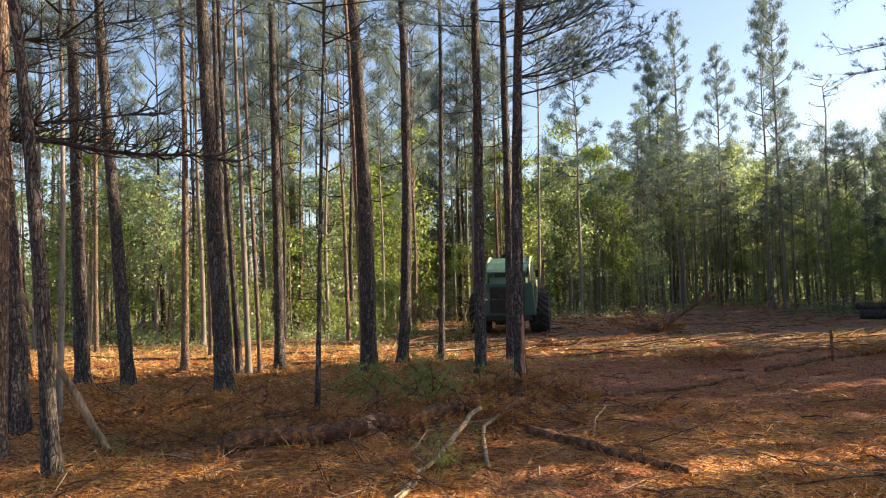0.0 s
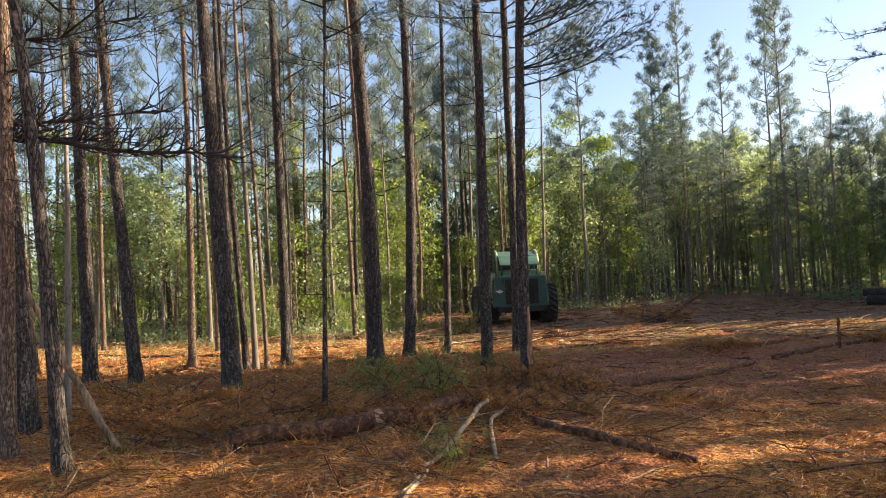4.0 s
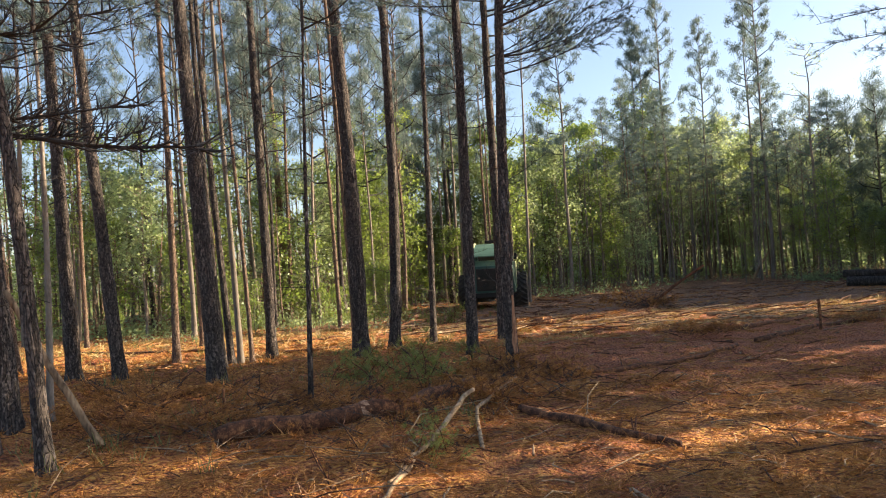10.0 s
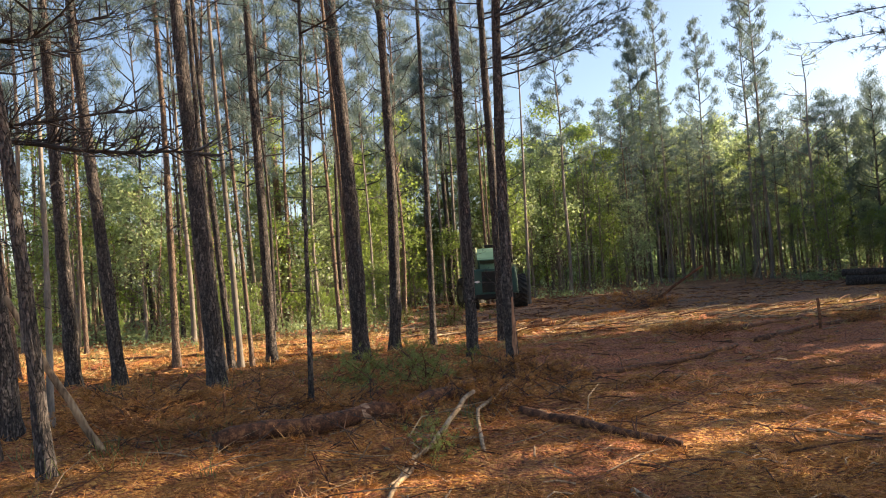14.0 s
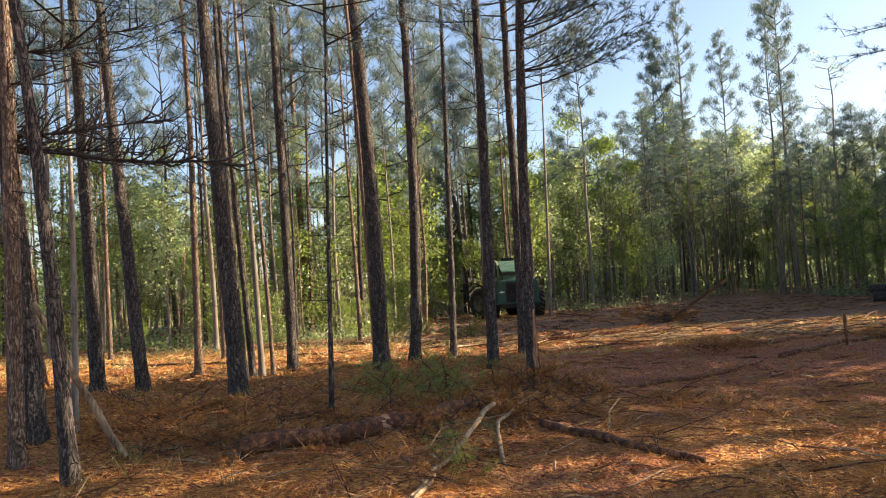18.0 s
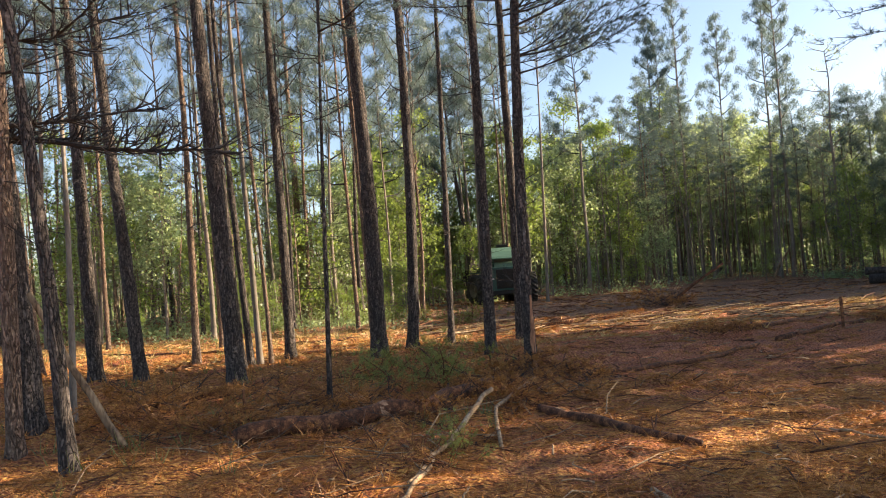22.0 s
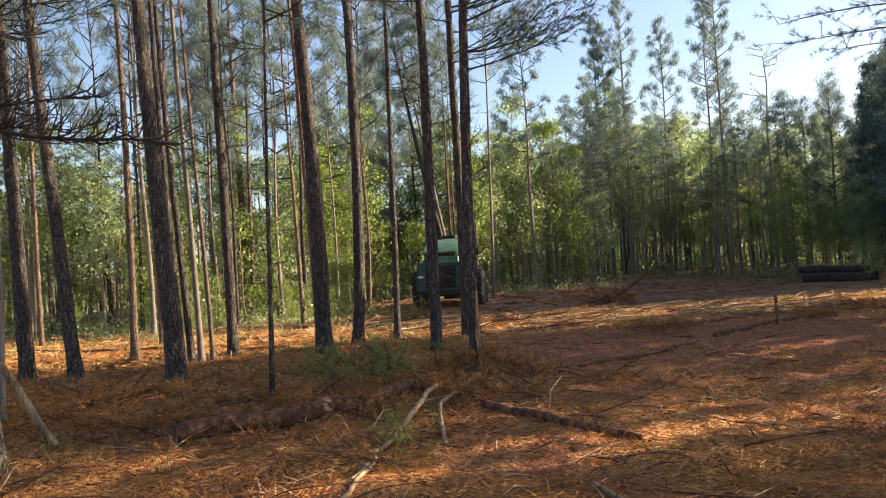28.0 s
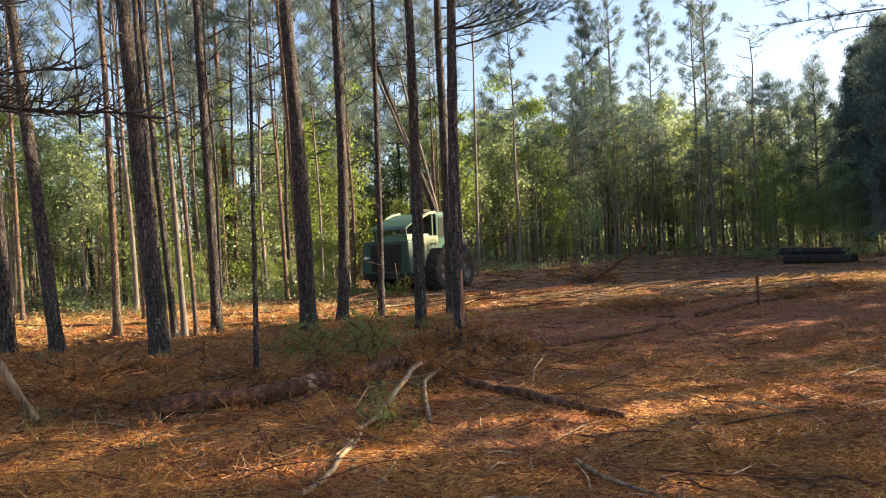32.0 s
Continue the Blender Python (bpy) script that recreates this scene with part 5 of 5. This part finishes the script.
def box_mesh(name, lo, hi, mat, bevel=0.04, taper=None):
    """A bevelled box between two corners; taper moves the four top corners in by x, front, back."""
    bm = bmesh.new()
    bmesh.ops.create_cube(bm, size=1)
    for v in bm.verts:
        top = v.co.z > 0
        v.co = Vector([(a + b) / 2 + c * (b - a) for a, b, c in zip(lo, hi, v.co)])
        if taper and top:
            v.co.x *= 1 - taper[0]
            v.co.y += -taper[1] if v.co.y > (lo[1] + hi[1]) / 2 else taper[2]
    if bevel:
        bmesh.ops.bevel(bm, geom=bm.edges[:], offset=bevel, segments=2, affect="EDGES", profile=0.6)
    me = bpy.data.meshes.new(name)
    bm.to_mesh(me)
    bm.free()
    me.materials.append(mat)
    return me


def tyre_mesh():
    """A wide tractor tyre round the x axis, its angled lugs raised from the tread."""
    b = Build()
    W, n = 0.7, 160
    prof = [(-0.5, 0.42), (-0.53, 0.55), (-0.52, 0.68), (-0.47, 0.73)] + [(x / 10, 0.752 - 0.1 * (x / 10) ** 2) for x in range(-4, 5)] + [(0.47, 0.73), (0.52, 0.68), (0.53, 0.55), (0.5, 0.42)]
    m = len(prof)
    for k in range(n):
        a = 2 * math.pi * k / n
        for x, r in prof:
            turn = (k * 20 / n - abs(x) * 2.0 + (0.5 if x > 0 else 0)) % 1
            lug = 0.055 if turn < 0.42 and abs(x) < 0.5 and abs(x) > 0.04 else 0.035 if turn < 0.42 and abs(x) < 0.525 and r > 0.6 else 0
            b.v.append((x * W, (r + lug) * math.cos(a), (r + lug) * math.sin(a)))
    for k in range(n):
        for j in range(m - 1):
            b.f.append((k * m + j, k * m + j + 1, ((k + 1) % n) * m + j + 1, ((k + 1) % n) * m + j))
    return b.mesh("tyre", RUBBER)


def rim_mesh():
    b = Build()
    prof = [(-0.2, 0.43), (-0.33, 0.44), (-0.33, 0.4), (-0.12, 0.36), (-0.1, 0.16), (-0.22, 0.14), (-0.22, 0.0)]
    n, m = 24, len(prof)
    for s in (1, -1):
        base = len(b.v)
        for k in range(n):
            a = 2 * math.pi * k / n
            b.v += [(s * x, r * math.cos(a), r * math.sin(a)) for x, r in prof]
        for k in range(n):
            for j in range(m - 1):
                b.f.append((base + k * m + j, base + k * m + j + 1, base + ((k + 1) % n) * m + j + 1, base + ((k + 1) % n) * m + j))
    return b.mesh("rim", RIM, True)


def machine():
    """An articulated wheeled feller buncher: rear axle at the origin, +y ahead. Returns it and its wheels."""
    top = new("feller_buncher")
    tagged(top, "green wheeled logging machine with cab and tree-cutting head on the clearing", "feller buncher")
    hood = part("hood", box_mesh("hood", (-1.06, -1.75, 0.72), (1.06, 0.55, 1.92), GREEN, 0.07, (0.08, 0.05, 0.06)), GREEN, top)
    grille = part("grille", box_mesh("grille", (-0.6, -1.775, 0.84), (0.66, -1.68, 1.8), STEEL, 0.02), STEEL, hood, "dark radiator grille")
    for k in range(8):
        part("slat", box_mesh("slat", (-0.56, -1.8, 0.92 + k * 0.105), (0.62, -1.765, 0.955 + k * 0.105), STEEL, 0), STEEL, grille)
    b = Build()
    b.v = [(-0.98, -1.764, 1.34), (-0.82, -1.764, 1.28), (-0.66, -1.764, 1.34), (-0.82, -1.764, 1.4), (-0.98, -1.74, 1.34), (-0.82, -1.74, 1.28), (-0.66, -1.74, 1.34), (-0.82, -1.74, 1.4)]
    b.f = [(0, 1, 2, 3), (0, 4, 5, 1), (1, 5, 6, 2), (2, 6, 7, 3), (3, 7, 4, 0)]
    part("badge", b.mesh("badge", WHITE), WHITE, hood, "white diamond badge")
    part("bumper", box_mesh("bumper", (-0.9, -1.85, 0.55), (0.9, -1.4, 0.76), STEEL, 0.03), STEEL, top)
    for s in (-1, 1):
        part("side_panel", box_mesh("side_panel", (s * 1.06 - 0.03, -0.75, 0.85), (s * 1.06 + 0.03, -0.35, 1.8), PALE_SUNLIT, 0.015), PALE_SUNLIT, hood, "ladder panel, sunlight put into its pale green")
        part("shoulder", box_mesh("shoulder", (s * 0.98 - 0.09, -0.78, 1.78), (s * 0.98 + 0.09, 0.3, 2.06), PALE_SUNLIT, 0.03), PALE_SUNLIT, hood, "upper panel, sunlight put into its pale green")
    part("hood_cover", box_mesh("hood_cover", (-0.72, -1.35, 1.9), (0.72, 0.4, 2.16), PALE_GREEN, 0.05, (0.06, 0.02, 0.1)), PALE_GREEN, top, "faded pale green cover")
    part("exhaust", Build().tube([(0.42, -0.5, 2.1), (0.42, -0.5, 2.62), (0.42, -0.58, 2.7)], [0.06, 0.06, 0.05], 10).mesh("exhaust", STEEL, True), STEEL, top)
    # cab: sill, posts, glazing, roof
    cab = part("cab", box_mesh("cab", (-0.78, 0.35, 1.2), (0.78, 2.0, 2.02), GREEN, 0.04), GREEN, top)
    for x in (-0.74, 0.74):
        for y in (0.4, 1.95):
            part("post", box_mesh("post", (x - 0.05, y - 0.05, 1.98), (x + 0.05, y + 0.05, 2.93), GREEN, 0.015), GREEN, cab)
    part("rear_window", box_mesh("rear_window", (-0.66, 0.36, 2.06), (0.66, 0.4, 2.8), GLASS, 0), GLASS, cab, "dark rear window")
    part("windscreen", box_mesh("windscreen", (-0.66, 1.94, 2.06), (0.66, 1.98, 2.8), GLASS, 0), GLASS, cab, "dark windscreen")
    for s in (-1, 1):
        door = part("door", box_mesh("door", (s * 0.8 - 0.025, 0.62, 1.3), (s * 0.8 + 0.025, 1.86, 2.9), TEAL, 0.02), TEAL, cab, "teal green cab door")
        part("window", box_mesh("window", (s * 0.82 - 0.02, 0.78, 2.0), (s * 0.82 + 0.02, 1.7, 2.78), GLASS, 0.01), GLASS, door, "dark door window")
        part("handle", box_mesh("handle", (s * 0.84 - 0.02, 0.7, 1.8), (s * 0.84 + 0.02, 0.86, 1.84), STEEL, 0.005), STEEL, door)
        pts = [(s * 0.8, -0.72, 1.95), (s * 0.8, -0.7, 2.3), (s * 0.8, -0.6, 2.55), (s * 0.8, -0.35, 2.77), (s * 0.8, 0.05, 2.9), (s * 0.8, 0.6, 2.97)]
        part("roll_bar", Build().tube(pts, [0.055] * 6, 8).mesh("roll_bar", PALE_SUNLIT, True), PALE_SUNLIT, top, "curved pale green roll bar")
        part("rear_post", Build().tube([(s * 0.68, -1.3, 1.9), (s * 0.68, -1.36, 2.4)], [0.03, 0.03], 8).mesh("rear_post", GREEN, True), GREEN, top)
        part("mirror", box_mesh("mirror", (s * 0.98 - 0.07, 1.9, 2.2), (s * 0.98 + 0.07, 1.95, 2.5), STEEL, 0.02), STEEL, top)
        part("work_lamp", box_mesh("work_lamp", (s * 0.5 - 0.06, -0.5, 2.5), (s * 0.5 + 0.06, -0.4, 2.6), WHITE, 0.02), WHITE, top, "round white work lamp")
    b = Build()
    prof = [(-1.45, 2.36), (-1.3, 2.45), (-0.6, 2.72), (0.1, 2.89), (0.6, 2.95), (2.1, 3.0)]
    for y, z in prof:
        b.v += [(-0.75, y, z), (0.75, y, z), (-0.75, y, z - 0.05), (0.75, y, z - 0.05)]
    for k in range(len(prof) - 1):
        o = 4 * k
        b.f += [(o, o + 1, o + 5, o + 4), (o + 2, o + 6, o + 7, o + 3), (o, o + 4, o + 6, o + 2), (o + 1, o + 3, o + 7, o + 5)]
    b.f += [(0, 2, 3, 1), (20, 21, 23, 22)]
    part("roof", b.mesh("roof", ROOF), ROOF, top, "sloping dull green roof")
    part("roof_box", box_mesh("roof_box", (-0.35, 0.7, 2.99), (0.25, 1.3, 3.12), STEEL, 0.03), STEEL, top)
    # frame, axles and wheels
    part("rear_frame", box_mesh("rear_frame", (-0.55, -1.3, 0.5), (0.55, 1.4, 0.95), STEEL, 0.05), STEEL, top)
    part("front_frame", box_mesh("front_frame", (-0.6, 1.5, 0.5), (0.6, 3.1, 1.35), STEEL, 0.06, (0.15, 0.3, 0.0)), STEEL, top)
    for y in (0, 1.78):
        part("axle", Build().tube([(-1.1, y, 0.8), (-0.35, y, 0.8), (0.35, y, 0.8), (1.1, y, 0.8)], [0.13, 0.2, 0.2, 0.13], 10).mesh("axle", STEEL, True), STEEL, top)
    tyre, rim, wheels = tyre_mesh(), rim_mesh(), []
    for y in (0, 1.78):
        for s in (-1, 1):
            w = new("wheel")
            w.parent, w.location = top, (s * 1.17, y, 0.8)
            part("tyre", tyre, RUBBER, w)
            part("rim", rim, RIM, w, "dusty pale rim")
            wheels.append(w)
        for s in (-1, 1):
            part("fender", box_mesh("fender", (s * 0.98 - 0.3, y - 0.75, 1.66), (s * 0.98 + 0.3, y + 0.75, 1.72), GREEN, 0.02), GREEN, top) if y else None
    # cutting head: arms, mast, horn and clamps
    for s in (-1, 1):
        part("boom_arm", Build().tube([(s * 0.45, 2.40, 1.3), (s * 0.45, 3.30, 1.25), (s * 0.4, 3.90, 0.75)], [0.12, 0.12, 0.1], 8).mesh("boom_arm", STEEL, True), STEEL, top)
        part("clamp_arm", Build().tube([(s * 0.5, 3.95, 1.5), (s * 0.62, 4.40, 1.5), (s * 0.3, 4.80, 1.5), (-s * 0.1, 4.85, 1.5)], [0.08, 0.07, 0.06, 0.03], 8).mesh("clamp_arm", STEEL, True), STEEL, top)
        part("head_plate", box_mesh("head_plate", (s * 0.55 - 0.06, 3.80, 0.3), (s * 0.55 + 0.06, 4.25, 1.9), STEEL, 0.02), STEEL, top)
        part("horn", Build().tube([(s * 0.4, 3.95, 2.2), (s * 0.35, 3.90, 2.7), (s * 0.2, 4.00, 3.0)], [0.07, 0.06, 0.05], 8).mesh("horn", STEEL, True), STEEL, top)
        part("cylinder", Build().tube([(s * 0.2, 2.5, 1.5), (s * 0.25, 3.2, 1.75), (s * 0.25, 3.75, 1.95)], [0.08, 0.08, 0.045], 8).mesh("cylinder", STEEL, True), STEEL, top)
        part("hose", Build().tube([(s * 0.3, 2.3, 1.6), (s * 0.38, 2.9, 2.1), (s * 0.4, 3.5, 2.2), (s * 0.35, 3.85, 1.8)], [0.03] * 4, 6).mesh("hose", RUBBER, True), RUBBER, top, "black hydraulic hose")
    part("head_back", box_mesh("head_back", (-0.6, 3.75, 0.3), (0.6, 3.90, 2.2), STEEL, 0.03), STEEL, top)
    part("saw_housing", Build().tube([(0, 4.1, 0.18), (0, 4.1, 0.34)], [0.5, 0.48], 24).mesh("saw_housing", STEEL), STEEL, top)
    ahead = [p for p in top.children if p.name.split(".")[0] in ("front_frame", "boom_arm", "clamp_arm", "head_plate", "horn", "head_back", "saw_housing", "fender", "hose", "cylinder")]
    ahead += [p for p in top.children if p.name.startswith("axle") and p.data.vertices[0].co.y > 1]
    return top, wheels, ahead


BUNCHER, WHEELS, AHEAD = machine()
JOINT = 0.95                         # the hinge between the two frames, ahead of the rear axle


def cut_pine(seed, dia, height):
    """A felled pine held upright in the head; its origin is the cut."""
    t = new("cut_pine")
    b, rnd, rng = Build(), random.Random(seed), np.random.default_rng(seed)
    n = 24
    b.tube([(0.1 * noise.noise((k * 0.12, seed, 0)), 0.1 * noise.noise((k * 0.12, seed, 5)), height * k / n) for k in range(n + 1)], [dia / 2 * (1 - 0.9 * k / n) for k in range(n + 1)], 9, True, 0.12, rnd)
    bark = BARK if seed == 1 else GREY_BARK
    part("trunk", b.mesh("trunk", bark, True), bark, t)
    for k in range(18):
        put_branch("branch", DEAD[k % 10], t, (0, 0, rng.uniform(3.5, height * 0.7)), rng.uniform(0, 360), rng.uniform(5, 40), rng.uniform(0.5, 1.4))
    c = part("crown", FAR_CROWNS[seed % 4], NEEDLES, t)
    c.location, c.scale = (0, 0, height * 0.6), (0.9, 0.9, height * 0.4 / 8)
    return tagged(t, "slim cut pine clamped upright in the machine's head", "pine tree", "cut pines in the head")


CUT = [cut_pine(1, 0.34, 16), cut_pine(2, 0.24, 15), cut_pine(3, 0.2, 14)]

# seconds, place of the rear axle, heading in degrees to the left of straight away
DRIVE = [
    (0.0, 2.85, 29.4, -10.5),
    (1.0, 2.78, 29.2, -10.5),
    (2.0, 2.93, 29.6, -10.8),
    (3.0, 2.95, 29.8, -7.5),
    (5.5, 3.12, 31.5, 12.4),
    (6.5, 3.25, 32.51, 11.3),
    (7.5, 2.95, 32.06, 5.7),
    (8.5, 2.82, 32.18, -1.1),
    (9.5, 3.0, 33.67, -9.1),
    (10.5, 2.98, 34.48, -8.9),
    (11.5, 3.11, 35.0, -10.0),
    (12.5, 3.11, 36.0, -9.8),
    (13.5, 3.17, 36.22, -7.9),
    (14.5, 3.37, 36.48, -0.1),
    (16.5, 3.36, 37.45, 8.2),
    (17.0, 3.36, 37.7, 4.5),
    (18.0, 3.38, 38.9, 4),
    (19.0, 3.25, 39.7, 2.5),
    (20.0, 3.08, 39.7, 3),
    (21.0, 2.88, 39.6, 1.5),
    (22.0, 3.2, 39.1, -1),
    (23.0, 3.25, 37.9, -2),
    (24.0, 3.2, 36.8, -6.5),
    (25.0, 3.01, 34.88, -9.8),
    (25.5, 2.94, 34.36, -11.8),
    (27.5, 2.55, 33.01, -15.4),
    (28.0, 2.49, 32.81, -16.3),
    (29.0, 2.39, 32.9, -20.1),
    (30.0, 2.26, 33.11, -22.8),
    (31.0, 1.66, 30.1, -22.3),
    (31.5, 1.5, 29.87, -27.9),
    (32.0, 1.31, 28.7, -34.5),
]
# seconds, degrees by which the front frame is steered to the left
STEER = [(0, 10), (3, 10), (5.5, 15), (7, 18), (8, 22), (9, 18), (10, 14), (12, 16), (14, 18), (17, 26), (18, 32), (20, 34), (21, 32), (22, 28), (23, 22), (24, 17), (25, 14), (28, 12), (30, 10), (32, 7)]


def motions():
    ts = [r[0] for r in DRIVE]

    def find(t):
        return sum(1 for s in ts if s <= t)

    def at(t):
        k = min(max(find(t) - 1, 0), len(ts) - 2)
        a, b = DRIVE[k], DRIVE[k + 1]
        u = min(max((t - a[0]) / (b[0] - a[0]), 0), 1)
        u = u * u * (3 - 2 * u) if b[0] - a[0] > 1.6 else u
        return [p + (q - p) * u for p, q in zip(a[1:], b[1:])]

    steps = [k * 0.5 for k in range(65)]
    body, roll, last = [], 0.0, None
    spins = []
    for t in steps:
        x, y, yaw = at(t)
        body.append((t, pose(x, y, rise(x, y) - 0.03, 0, 0, yaw)))
        if last:
            c, s = -math.sin(radians(yaw)), math.cos(radians(yaw))
            roll += max(-80, min(80, math.degrees(((x - last[0]) * c + (y - last[1]) * s) / 0.8)))
        spins.append((t, -roll))
        last = (x, y)
    walk(BUNCHER, body)

    def steered(t):
        a = float(np.interp(t, [r[0] for r in STEER], [r[1] for r in STEER]))
        return pose(0, JOINT, 0) @ pose(0, 0, 0, 0, 0, a) @ pose(0, -JOINT, 0)

    for p in AHEAD:
        walk(p, [(t, steered(t)) for t in steps])
    for w in WHEELS:
        x, y, z = w.location
        walk(w, [(t, (steered(t) if y > 1 else pose(0, 0, 0)) @ pose(x, y, z, a, 0, 0)) for t, a in spins])
    # the pines stand until the head takes them, then go with it
    for k, (tree, (sx, sy), grip, off, tilt) in enumerate(zip(CUT, [(1.35, 42.3), (1.75, 41.9), (1.0, 42.8)], (14.0, 14.0, 15.5), [(0.0, 0.0), (0.22, 0.08), (-0.2, 0.1)], [(-5, -18), (-2, -21), (-1, -12)])):
        rows = []
        for t in steps:
            x, y, yaw = at(t)
            c, s = math.cos(radians(yaw)), math.sin(radians(yaw))
            grip_at = steered(t) @ Vector((off[0], 4.45 + off[1], 0))
            hx, hy = x + grip_at.x * c - grip_at.y * s, y + grip_at.x * s + grip_at.y * c
            u = min(max((t - grip) / 2.0, 0), 1)
            u = u * u * (3 - 2 * u)
            v = min(max((t - 26) / 4.5, 0), 1)
            px, py = sx + (hx - sx) * u, sy + (hy - sy) * u
            lean = u * (tilt[0] + (tilt[1] - tilt[0]) * v * v * (3 - 2 * v))
            rows.append((t, pose(px, py, rise(px, py) + 0.4 * u - 0.02, 0, lean, 0)))
        walk(tree, rows)


motions()
